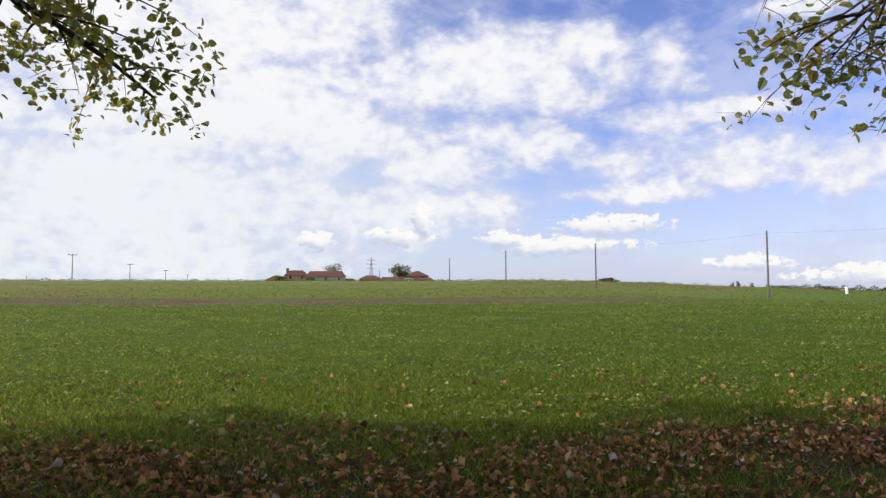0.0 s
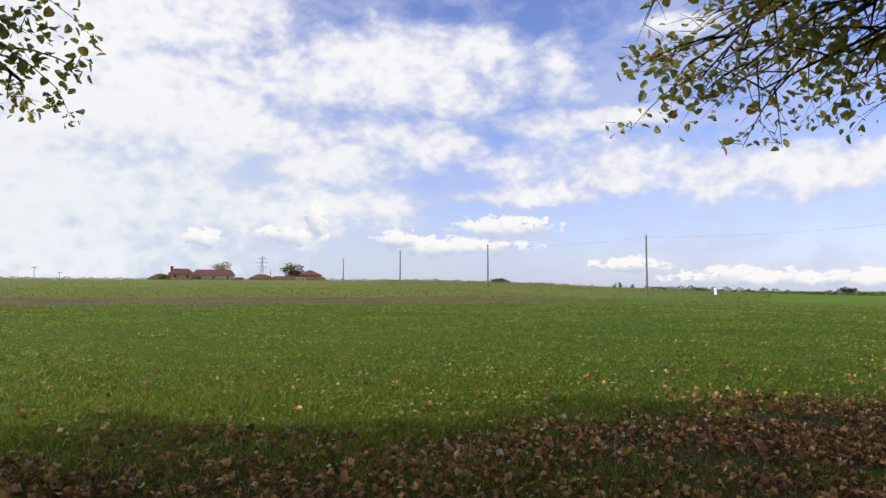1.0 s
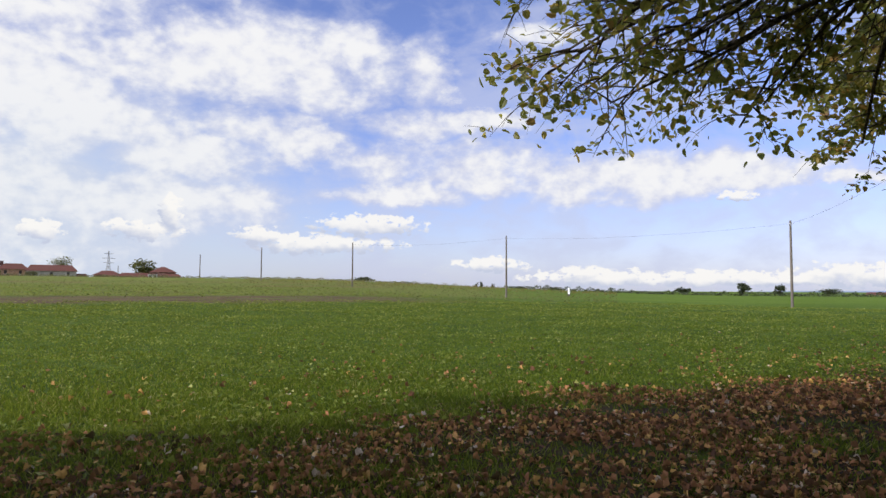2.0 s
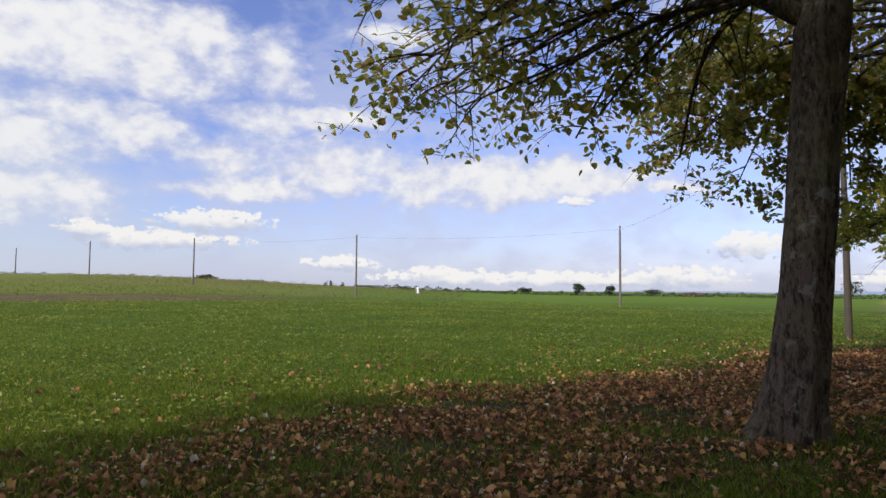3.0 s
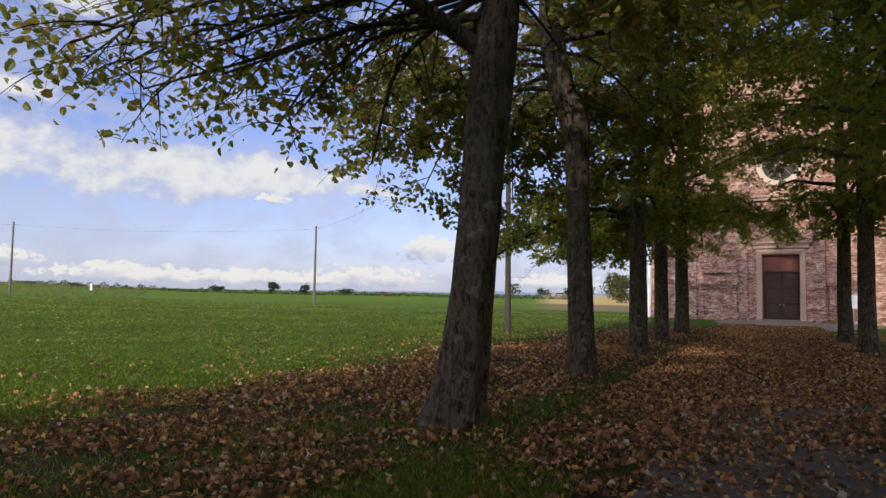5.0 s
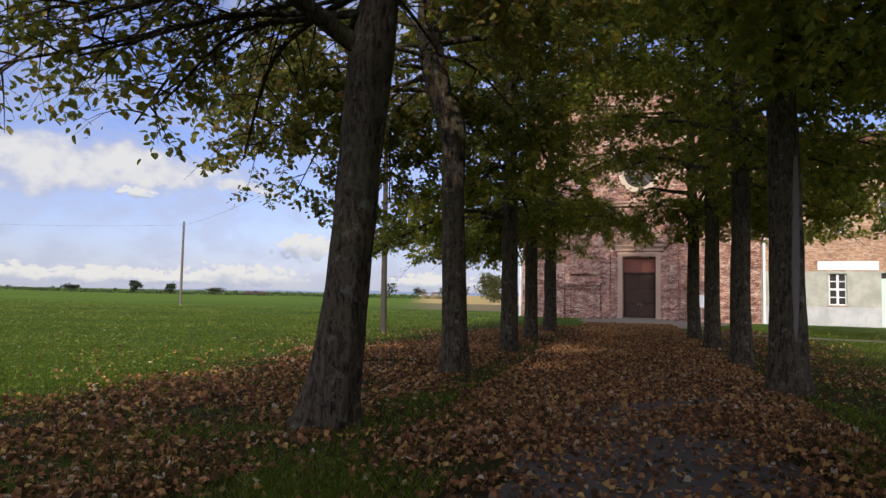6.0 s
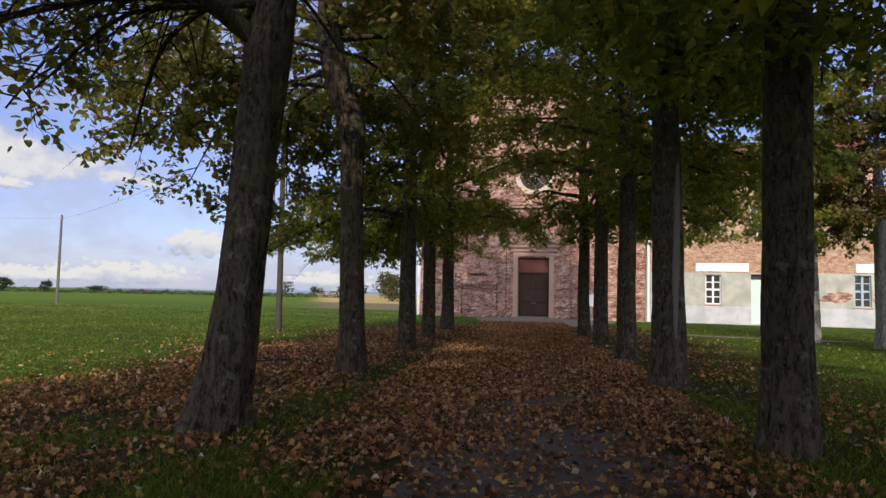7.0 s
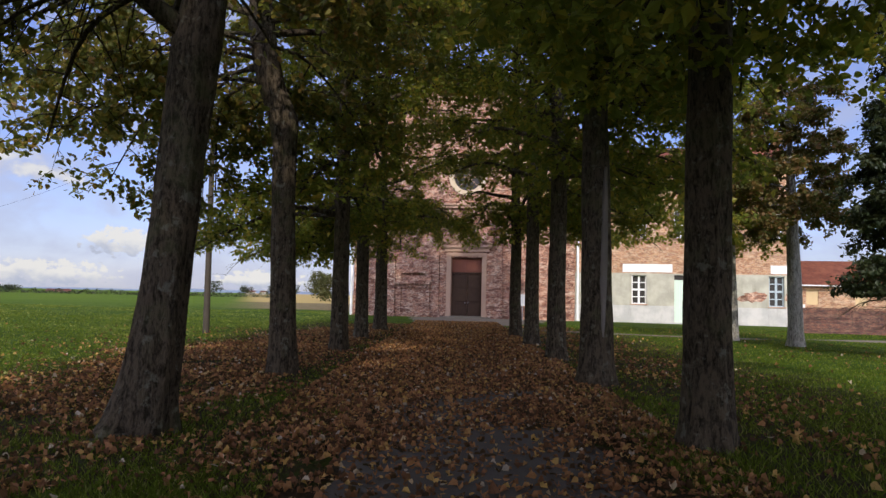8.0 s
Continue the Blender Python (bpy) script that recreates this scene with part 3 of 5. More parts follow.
def lime_tree(at, seed, trunk, radii, low_limbs, top, per_twig, size, leaf, fine, label, density=1.0, group="avenue trees", toward=None, floor=2.7, twig=1.0, reach=1.0, buttress=None, tier=5.6, upper=None, taper=3.2, gaps=0.0):
    """A lime: trunk through the given points, chosen low limbs, then tiers of limbs up to the top."""
    rng, np_rng = random.Random(seed), np.random.default_rng(seed)
    tree = thing("lime_tree", pose(*at, 0), label, "tree", group)
    points = [Vector(p) for p in trunk]
    trunk_mesh(tree, points, radii, BARK, 72 if fine else 32, seed=seed, buttress=buttress)

    def on_trunk(z):
        for a, b in zip(points, points[1:]):
            if a.z <= z <= b.z:
                return a.lerp(b, (z - a.z) / (b.z - a.z))
        return points[-1]
    limbs = []
    for z, az, length, rise, droop, r in low_limbs:
        limbs.append((bezier_limb(on_trunk(z), radians(az), length * reach, rise, droop, rng), r))
    z = tier
    a = rng.uniform(0, 6.28)
    while z < top:
        k = (z - 5.0) / (top - 5.0)
        short = 1.0
        if toward is not None and z < 9.5 and math.cos(a - radians(toward)) > 0.1:
            short = 0.62 + 0.2 * smooth(z, 7.5, 9.5)
        limbs.append((bezier_limb(on_trunk(z), a, (4.9 - taper * k) * short * reach * rng.uniform(0.85, 1.1), rng.uniform(0.9, 1.8) + k, rng.uniform(0.6, 2.0) * (1 - k), rng), 0.085 - 0.045 * k))
        a += 2.4 + rng.uniform(-0.3, 0.3)
        z += rng.uniform(0.26, 0.46)
    crown_of(tree, limbs, rng, np_rng, per_twig, size, leaf, BARK, fine, density, floor, twig, toward, upper or (2.0 if fine else 1.45 if toward else 1.0), gaps)
    return tree


def ring(rng, n, z0, z1, length, rise, droop, r=0.07, skip=()):
    rows = []
    for k in range(n):
        az = 360 * k / n + rng.uniform(-12, 12)
        if any(a <= az % 360 <= b for a, b in skip):
            continue
        rows.append((rng.uniform(z0, z1), az, length * rng.uniform(0.85, 1.12), rise * rng.uniform(0.7, 1.3), droop * rng.uniform(0.8, 1.2), r))
    return rows


rr = random.Random(11)
NEAR = "tall lime tree with dark ridged bark and green-gold leaves"
# first tree of the north row, leaning a little to the south-east
lime_tree((7.61, 3.25, 0), 21, [(0, 0.04, -0.1), (0.0, 0.0, 0.4), (0.026, -0.064, 1.0), (0.052, -0.12, 1.7), (0.075, -0.178, 2.4), (0.09, -0.21, 3.0), (0.113, -0.265, 3.7), (0.132, -0.31, 4.4), (0.155, -0.37, 5.0), (0.2, -0.45, 7), (0.3, -0.5, 13)],
          [0.27, 0.275, 0.272, 0.255, 0.25, 0.25, 0.262, 0.275, 0.225, 0.17, 0.06],
          [(4.45, 138, 4.3, 2.9, 2.0, 0.12), (5.2, 100, 5.0, 1.0, 1.9, 0.045), (5.4, 114, 5.0, 1.1, 2.2, 0.045), (5.2, 78, 4.4, 0.8, 1.9, 0.05), (5.7, 146, 4.2, 1.4, 1.7, 0.045),
           (5.8, 108, 5.2, 1.0, 1.8, 0.05), (5.8, 88, 4.8, 0.9, 2.1, 0.05), (5.2, 60, 4.0, 0.5, 1.9, 0.05), (5.9, 125, 4.6, 1.3, 1.9, 0.04), (5.7, 170, 4.0, 1.6, 1.5, 0.04),
           (4.9, 92, 3.0, 0.3, 1.2, 0.04), (5.0, 112, 3.4, 0.4, 1.2, 0.04), (5.1, 122, 4.6, 0.5, 1.5, 0.035), (5.3, 132, 4.4, 0.7, 1.6, 0.035), (5.0, 104, 4.4, 0.3, 1.3, 0.035), (5.5, 96, 4.8, 0.6, 1.7, 0.035),
           (5.1, 152, 4.0, 0.9, 1.3, 0.035), (5.6, 138, 4.8, 1.2, 2.0, 0.035), (5.3, 82, 4.2, 0.3, 1.4, 0.03), (5.7, 118, 5.2, 1.0, 2.3, 0.035), (5.2, 30, 3.8, 1.0, 1.6, 0.05), (5.5, 0, 3.6, 1.4, 1.2, 0.05), (5.8, 200, 4.0, 1.8, 1.2, 0.05), (5.8, 285, 4.0, 2.0, 1.0, 0.05)],
          12.5, 7.5, 0.122, LIME_LEAF, True, NEAR, floor=2.95, buttress=125, upper=1.0, tier=7.2, gaps=-0.55)
lime_tree((13.46, 3.20, 0), 33, [(0, 0.02, -0.1), (-0.017, 0.07, 1.8), (-0.028, 0.118, 3.44), (-0.03, 0.122, 4.43), (-0.04, 0.16, 4.95), (-0.10, 0.41, 5.6), (-0.134, 0.57, 6.25), (-0.155, 0.65, 6.8), (-0.16, 0.67, 7.6), (0.1, 0.8, 13)],
          [0.26, 0.235, 0.222, 0.23, 0.29, 0.265, 0.255, 0.26, 0.23, 0.06],
          [(5.6, 95, 3.9, 0.7, 1.7, 0.045), (5.9, 70, 4.4, 0.6, 2.4, 0.04), (6.0, 120, 3.8, 0.8, 1.8, 0.04), (5.8, 40, 4.2, 0.6, 2.4, 0.04), (6.2, 140, 3.8, 0.9, 1.6, 0.04), (6.3, 84, 4.2, 0.4, 2.4, 0.035),
           (6.2, 10, 4.0, 0.6, 2.2, 0.035), (6.8, 230, 3.4, 1.2, 1.0, 0.035), (6.8, 260, 3.2, 1.4, 0.8, 0.035), (6.8, 300, 3.4, 1.4, 0.9, 0.035), (6.5, 105, 3.7, 0.6, 2.0, 0.035), (6.4, 330, 4.0, 0.7, 1.9, 0.035),
           (6.2, 350, 4.2, 0.6, 2.2, 0.035), (6.0, 55, 4.2, 0.4, 2.5, 0.035), (6.0, 25, 4.4, 0.6, 2.5, 0.035), (6.8, 200, 3.6, 1.0, 1.0, 0.035)],
          12.5, 29, 0.13, LIME_LEAF, True, "lime tree whose dark trunk bends at a gnarled knot", floor=3.2, tier=6.7, upper=1.8)

STRAIGHT = [(0, 0, -0.1), (0, 0, 1.5), (0.03, 0.02, 4), (0.05, 0.05, 7), (0.1, 0, 21)]
AVENUE = "leafy lime tree in the avenue with a straight dark trunk"
CLEAR_SIDE = ((195, 345),)
far_a = lime_tree((19.4, 3.13, 0), 47, STRAIGHT, [0.25, 0.23, 0.21, 0.15, 0.05],
                  ring(rr, 14, 3.8, 4.8, 4.2, 0.8, 1.9, skip=CLEAR_SIDE), 19.0, 23, 0.16, GREEN_LEAF, False, AVENUE, 1.25, toward=270, taper=2.2, upper=1.5)
copy_thing(far_a, pose(25.35, 3.3, 0, 0, 0, 18))
far_b = lime_tree((31.45, 3.25, 0), 52, STRAIGHT, [0.30, 0.27, 0.24, 0.16, 0.05],
                  ring(rr, 16, 4.9, 5.9, 3.8, 0.9, 1.8), 21.0, 22, 0.16, GREEN_LEAF, False, AVENUE, 1.2, taper=2.2)
# south row
south = lime_tree((7.61, -2.80, 0), 61, [(0, 0, -0.1), (0, 0.0, 1.5), (0, -0.04, 4), (0.0, -0.06, 7), (0.1, 0, 13)], [0.265, 0.245, 0.236, 0.19, 0.06],
                  [(5.8, 270, 5.0, 0.9, 1.7, 0.06), (5.9, 300, 4.8, 0.9, 1.7, 0.06), (5.8, 330, 4.6, 0.9, 1.7, 0.06), (6.0, 240, 4.8, 1.0, 1.8, 0.06), (6.0, 355, 4.4, 0.9, 1.5, 0.06), (6.1, 285, 5.0, 0.9, 1.8, 0.05),
                   (5.6, 90, 3.6, 1.8, 1.0, 0.06), (5.6, 40, 3.8, 1.6, 1.2, 0.06), (6.2, 310, 5.0, 1.0, 1.8, 0.05), (6.4, 345, 4.8, 1.0, 1.6, 0.05), (6.6, 10, 4.4, 1.0, 1.6, 0.05), (6.2, 265, 5.0, 1.0, 1.8, 0.05)], 12.5, 23, 0.13, GREEN_LEAF, True, "tall lime tree with a straight dark trunk beside the path", floor=4.1, upper=1.4)
split_lime = lime_tree((12.88, -2.68, 0), 58, STRAIGHT, [0.31, 0.28, 0.25, 0.17, 0.05], ring(rr, 13, 5.2, 6.0, 4.2, 1.0, 1.6, skip=((15, 165),)), 17.5, 22, 0.15, GREEN_LEAF, False,
                       "lime tree with a long strip of bare split wood", 1.15, toward=90, reach=0.72)
far_c = lime_tree((18.14, -2.74, 0), 49, [(0, 0, -0.1), (-0.04, 0.03, 1.5), (0.02, -0.02, 4), (0.05, 0.05, 7), (0.1, 0, 21)], [0.25, 0.23, 0.21, 0.15, 0.05],
                  ring(rr, 15, 4.7, 5.7, 3.8, 0.9, 1.7, skip=((5, 175),)), 19.0, 21, 0.16, GREEN_LEAF, False, AVENUE, 1.2, toward=90, taper=2.4, upper=1.2, floor=3.6)
copy_thing(far_c, pose(23.5, -2.68, 0, 0, 0, 20))
copy_thing(far_c, pose(28.72, -2.62, 0, 0, -2, -25))
# the rows go on behind the walker
back = lime_tree((-10.6, 3.3, 0), 71, STRAIGHT, [0.30, 0.27, 0.24, 0.16, 0.05], ring(rr, 14, 4.6, 5.6, 4.6, 1.2, 1.4), 15.0, 34, 0.18, GREEN_LEAF, False, AVENUE, 1.3)
for x, y, turn in ((2.2, -2.9, 60), (-3.4, -2.8, 10), (-9.0, -2.8, 100), (-14.9, -2.8, 210), (-16.5, 3.3, 300), (-20.8, -2.8, 40), (-22.4, 3.3, 130)):
    copy_thing(back, pose(x, y, 0, 0, 0, turn))
lime_tree((-4.9, 3.3, 0), 83, STRAIGHT, [0.31, 0.29, 0.27, 0.18, 0.05],
          [(4.9, 58, 5.6, -0.85, 0.3, 0.06), (5.3, 64, 5.3, 0.1, 0.6, 0.05), (5.0, 66, 5.0, -0.2, 0.5, 0.045), (5.6, 92, 4.8, 1.0, 1.5, 0.05), (6.2, 50, 4.6, 1.4, 1.0, 0.05), (5.6, 120, 4.8, 1.0, 1.5, 0.05), (5.6, 160, 4.8, 1.0, 1.5, 0.05),
           (5.6, 200, 4.6, 1.4, 1.4, 0.05), (5.6, 250, 4.2, 1.4, 1.2, 0.05), (5.6, 300, 4.0, 1.6, 1.0, 0.05)], 12.5, 22, 0.096, LIME_LEAF, True, NEAR, twig=0.75)

# ---- church ----
church = thing("church", pose(53.12, -0.96, 0, 0, 0, -100), "old red brick church with round window and dark door", "church")


def holed_wall(x0, x1, z0, z1, y0, y1, holes):
    """A wall slab with rectangular holes (x0, x1, z0, z1) through it, cut into upright and level pieces."""
    bm = bmesh.new()
    xs = sorted({x0, x1, *[h[0] for h in holes], *[h[1] for h in holes]})
    for a, b in zip(xs, xs[1:]):
        cuts = sorted([(h[2], h[3]) for h in holes if h[0] <= a and h[1] >= b])
        z = z0
        for lo, hi in cuts:
            if lo > z + 1e-4:
                box(bm, a, b, y0, y1, z, lo)
            z = hi
        if z < z1 - 1e-4:
            box(bm, a, b, y0, y1, z, z1)
    bmesh.ops.remove_doubles(bm, verts=bm.verts, dist=0.0005)
    return bm


def round_frame(cx, cz, inner, outer, y0, y1, square=None, sides=40):
    """A ring, or with square a plate with a round hole, standing upright."""
    bm = bmesh.new()
    rows = []
    for k in range(sides):
        a = 2 * math.pi * (k + 0.5) / sides
        c, s = math.cos(a), math.sin(a)
        r = square / max(abs(c), abs(s)) if square else outer
        rows.append([bm.verts.new((cx + c * q, y, cz + s * q)) for q, y in ((inner, y0), (r, y0), (r, y1), (inner, y1))])
    for k in range(sides):
        a, b = rows[k], rows[(k + 1) % sides]
        for j in range(4):
            i = (j + 1) % 4
            bm.faces.new((a[j], b[j], b[i], a[i]))
    bmesh.ops.recalc_face_normals(bm, faces=bm.faces)
    return bm


W0, W1 = -9.0, 8.15
part("wall", holed_wall(W0, W1, 0, 15.0, 0, 0.7, [(-1.27, 1.27, 0, 4.62), (-1.5, 1.5, 9.4, 12.4)]), BRICK, church)
part("oculus_surround", round_frame(0, 10.9, 1.15, 0, 0.002, 0.69, square=1.5), BRICK, church)
part("oculus_ring", round_frame(0, 10.9, 1.12, 1.48, -0.10, 0.25), CREAM, church, "cream stone ring round the oculus")
bars = boxes((-0.045, 0.045, 0.30, 0.36, 9.75, 12.05), (-1.13, 1.13, 0.30, 0.36, 10.86, 10.94))
for q in (45, 135):
    m = Matrix.Translation((0, 0.33, 10.9)) @ Matrix.Rotation(radians(q), 4, "Y")
    made = bmesh.ops.create_cube(bars, size=1.0)["verts"]
    bmesh.ops.transform(bars, matrix=m @ Matrix.Diagonal((2.24, 0.025, 0.025, 1)), verts=made)
part("oculus_bars", bars, STONE, church)
part("oculus_glass", boxes((-1.13, 1.13, 0.37, 0.385, 9.77, 12.03)), GLASS, church)
# gable above
gable = bmesh.new()
prof = [(W0, 15), (W1, 15), (W1 - 2.2, 16.4), (0, 19.5), (W0 + 2.2, 16.4)]
face = gable.faces.new([gable.verts.new((x, 0, z)) for x, z in prof])
lift = bmesh.ops.extrude_face_region(gable, geom=[face])["geom"]
bmesh.ops.translate(gable, vec=(0, 0.7, 0), verts=[v for v in lift if isinstance(v, bmesh.types.BMVert)])
bmesh.ops.recalc_face_normals(gable, faces=gable.faces)
part("gable", gable, BRICK, church)
part("side_wall", boxes((W0, W0 + 0.7, 0.702, 30, 0, 14.5)), BRICK, church)
part("side_wall", boxes((W1 - 0.7, W1, 0.702, 30, 0, 14.5)), BRICK, church)
part("rear_wall", boxes((W0 + 0.702, W1 - 0.702, 29.3, 30, 0, 14.5)), BRICK, church)
roof = bmesh.new()
for sx in (-1, 1):
    edge = W0 - 0.4 if sx < 0 else W1 + 0.4
    roof.faces.new([roof.verts.new(p) for p in ((-0.4, 0.75, 18.6), (edge, 0.75, 14.6), (edge, 30.4, 14.6), (-0.4, 30.4, 18.6))])
bmesh.ops.solidify(roof, geom=list(roof.faces), thickness=0.2)
part("roof", roof, ROOF, church)
# door with two leaves, a boarded transom and its surround
for sx in (-1, 1):
    a, b = (0.012, 1.18) if sx > 0 else (-1.18, -0.012)
    leaf = boxes((a, b, 0.34, 0.40, 0.06, 3.35))
    for z in (0.25, 1.25, 2.3):
        box(leaf, a + 0.14, b - 0.14, 0.31, 0.338, z, z + 0.85, 0.012)
    d = part("door_leaf", leaf, DOOR_WOOD, church)
    hb = bmesh.new()
    bmesh.ops.create_uvsphere(hb, u_segments=10, v_segments=6, radius=0.045, matrix=Matrix.Translation((sx * 0.12, 0.30, 1.15)))
    part("door_knob", hb, STEEL, d)
transom = part("transom_panel", boxes((-1.18, 1.18, 0.34, 0.42, 3.50, 4.55)), DOOR_RED, church, "red-brown boarded panel above the door")
for k in range(9):
    part("transom_board", boxes((-1.16 + k * 0.258, -1.16 + k * 0.258 + 0.245, 0.325, 0.338, 3.54, 4.5)), DOOR_RED, transom)
part("transom_rail", boxes((-1.25, 1.25, 0.28, 0.42, 3.37, 3.49), bevel=0.02), DOOR_WOOD, church)
for sx in (-1, 1):
    a, b = (1.19, 1.55) if sx > 0 else (-1.55, -1.19)
    part("door_jamb", boxes((a, b, -0.09, 0.3, 0, 4.70), ((a - 0.05 if sx < 0 else a), (b if sx < 0 else b + 0.05), -0.13, -0.092, 0, 0.5), bevel=0.015), STONE, church)
part("lintel", boxes((-1.55, 1.55, -0.10, 0.3, 4.702, 4.98), (-1.62, 1.62, -0.14, -0.102, 4.80, 4.90), bevel=0.012), STONE, church)
part("door_cornice", boxes((-1.80, 1.85, -0.24, -0.003, 5.30, 5.40), (-1.92, 1.96, -0.34, -0.003, 5.402, 5.52), (-1.72, 1.76, -0.14, -0.003, 5.06, 5.298), bevel=0.012), STONE, church)
part("pediment_field", (lambda bm: (bm.faces.new([bm.verts.new(p) for p in ((-1.5, -0.06, 5.60), (1.55, -0.06, 5.60), (0.05, -0.06, 6.45))]), bmesh.ops.solidify(bm, geom=list(bm.faces), thickness=0.05), bm)[2])(bmesh.new()), STONE, church)
for sx in (-1, 1):
    bm = bmesh.new()
    ends = [(0.03, 6.62), (sx * 1.98 + 0.03, 5.56)]
    for off0, off1, y in ((0.0, 0.13, -0.34), (-0.14, -0.001, -0.2)):
        vs = [bm.verts.new((x, yy, z + o)) for yy in (y, -0.003) for (x, z), o in ((ends[0], off0), (ends[1], off0), (ends[1], off1), (ends[0], off1))]
        for f in ((0, 1, 2, 3), (4, 5, 6, 7), (0, 1, 5, 4), (1, 2, 6, 5), (2, 3, 7, 6), (3, 0, 4, 7)):
            bm.faces.new([vs[k] for k in f])
    bmesh.ops.recalc_face_normals(bm, faces=bm.faces)
    part("raking_cornice", bm, STONE, church)
knob = bmesh.new()
bmesh.ops.create_uvsphere(knob, u_segments=12, v_segments=8, radius=0.17, matrix=Matrix.Translation((0.05, -0.24, 5.18)) @ Matrix.Diagonal((1, 0.6, 1.2, 1)))
part("keystone_ornament", knob, STONE, church)
part("door_step", boxes((-1.9, 1.9, -0.75, -0.003, 0, 0.10), (-1.26, 1.26, -0.35, 0.33, 0.102, 0.14), bevel=0.01), PAVING, church)
# pilasters, blind panels and string courses
for a, b in ((-8.9, -7.9), (-6.3, -5.6), (-2.65, -2.1), (2.2, 2.75), (5.4, 6.1), (7.1, 8.05)):
    p = part("pilaster", boxes((a, b, -0.20, -0.003, 0.45, 8.1), (a - 0.06, b + 0.06, -0.26, -0.003, 0, 0.448)), BRICK, church)
    part("capital", boxes((a - 0.08, b + 0.08, -0.28, -0.003, 8.102, 8.25), (a - 0.14, b + 0.14, -0.36, -0.003, 8.252, 8.40)), STONE, p)
for a, b in ((-5.4, -2.85), (2.95, 5.2)):
    p = part("blind_panel", boxes((a, a + 0.3, -0.15, -0.003, 0.45, 2.5), (b - 0.3, b, -0.15, -0.003, 0.45, 2.5), (a + 0.301, b - 0.301, -0.15, -0.003, 2.25, 2.5)), BRICK, church)
    part("panel_hood", boxes((a - 0.12, b + 0.12, -0.30, -0.003, 2.52, 2.64), (a - 0.05, b + 0.05, -0.21, -0.003, 2.642, 2.78)), BRICK, p)
    part("panel_hood", boxes((a + 0.3, b - 0.3, -0.22, -0.003, 3.35, 3.49)), BRICK, p)
part("string_course", boxes((W0, W1, -0.26, -0.003, 8.42, 8.62), (W0, W1, -0.38, -0.003, 8.622, 8.78)), STONE, church)
part("string_course", boxes((W0, W1, -0.22, -0.003, 14.6, 14.8), (W0, W1, -0.36, -0.003, 14.802, 15.0)), STONE, church)
part("plinth", boxes((W0, -1.62, -0.06, -0.003, 0, 0.44), (1.62, W1, -0.06, -0.003, 0, 0.44)), BRICK, church)

# ---- house beside the church ----
house = thing("house", pose(53.12, -0.96, 0, 0, 0, -100), "long two-storey brick house with plastered ground floor", "house")
H0, H1 = 8.17, 23.2
openings = [(12.24, 13.28, 1.38, 3.47), (15.22, 16.12, 0.1, 3.52), (18.2, 19.2, 1.38, 3.47), (21.62, 22.62, 1.38, 3.52),
            (12.3, 13.3, 6.2, 8.2), (15.2, 16.2, 6.2, 8.2), (18.2, 19.2, 6.2, 8.2), (21.6, 22.6, 6.2, 8.2)]
part("wall", holed_wall(H0, H1, 3.62, 11.6, 0.05, 0.5, [o for o in openings if o[2] > 5]), BRICK_WARM, house)
part("plaster_wall", holed_wall(H0, H1, 1.272, 3.618, 0.0, 0.5, [(a, b, max(1.272, lo), min(hi, 3.618)) for a, b, lo, hi in openings if lo < 5]), PLASTER, house, "weathered grey-green plaster")
part("plinth", holed_wall(H0, H1, 0, 1.27, -0.03, 0.5, [(15.22, 16.12, 0.1, 1.27)]), WHITEWASH, house, "whitewashed plinth")
for a, b in ((11.6, 15.1), (21.75, 23.1)):
    part("white_band", boxes((a, b, 0.02, 0.048, 3.70, 4.29)), WHITE, house, "white painted band")
part("side_wall", boxes((H1 - 0.5, H1, 0.502, 9, 0, 11.6)), BRICK_WARM, house)
part("rear_wall", boxes((H0, H1 - 0.502, 8.5, 9, 0, 11.6)), BRICK_WARM, house)
rf = bmesh.new()
rf.faces.new([rf.verts.new(p) for p in ((H0, -0.7, 11.5), (H1 + 0.5, -0.7, 11.5), (H1 + 0.5, 4.6, 13.8), (H0, 4.6, 13.8))])
rf.faces.new([rf.verts.new(p) for p in ((H0, 4.62, 13.8), (H1 + 0.5, 4.62, 13.8), (H1 + 0.5, 9.6, 11.5), (H0, 9.6, 11.5))])
bmesh.ops.solidify(rf, geom=list(rf.faces), thickness=0.18)
part("roof", rf, ROOF, house)


def house_window(a, b, lo, hi, mat, cols=2, rows=4):
    w = part("window", boxes((a, a + 0.08, 0.16, 0.24, lo, hi), (b - 0.08, b, 0.16, 0.24, lo, hi), (a + 0.081, b - 0.081, 0.16, 0.24, lo, lo + 0.08), (a + 0.081, b - 0.081, 0.16, 0.24, hi - 0.08, hi),
                             ((a + b) / 2 - 0.07, (a + b) / 2 + 0.07, 0.15, 0.238, lo + 0.081, hi - 0.081)), mat, house)
    for k in range(1, rows):
        z = lo + (hi - lo) * k / rows
        h = 0.07 if k == rows // 2 else 0.035
        part("glazing_bar", boxes((a + 0.081, (a + b) / 2 - 0.071, 0.17, 0.22, z - h, z + h)), mat, w)
        part("glazing_bar", boxes(((a + b) / 2 + 0.071, b - 0.081, 0.17, 0.22, z - h, z + h)), mat, w)
    part("pane", boxes((a + 0.02, b - 0.02, 0.242, 0.252, lo + 0.02, hi - 0.02)), GLASS, w)
    part("window_sill", boxes((a - 0.1, b + 0.1, -0.08, 0.24, lo - 0.09, lo - 0.002), bevel=0.01), STONE, w)


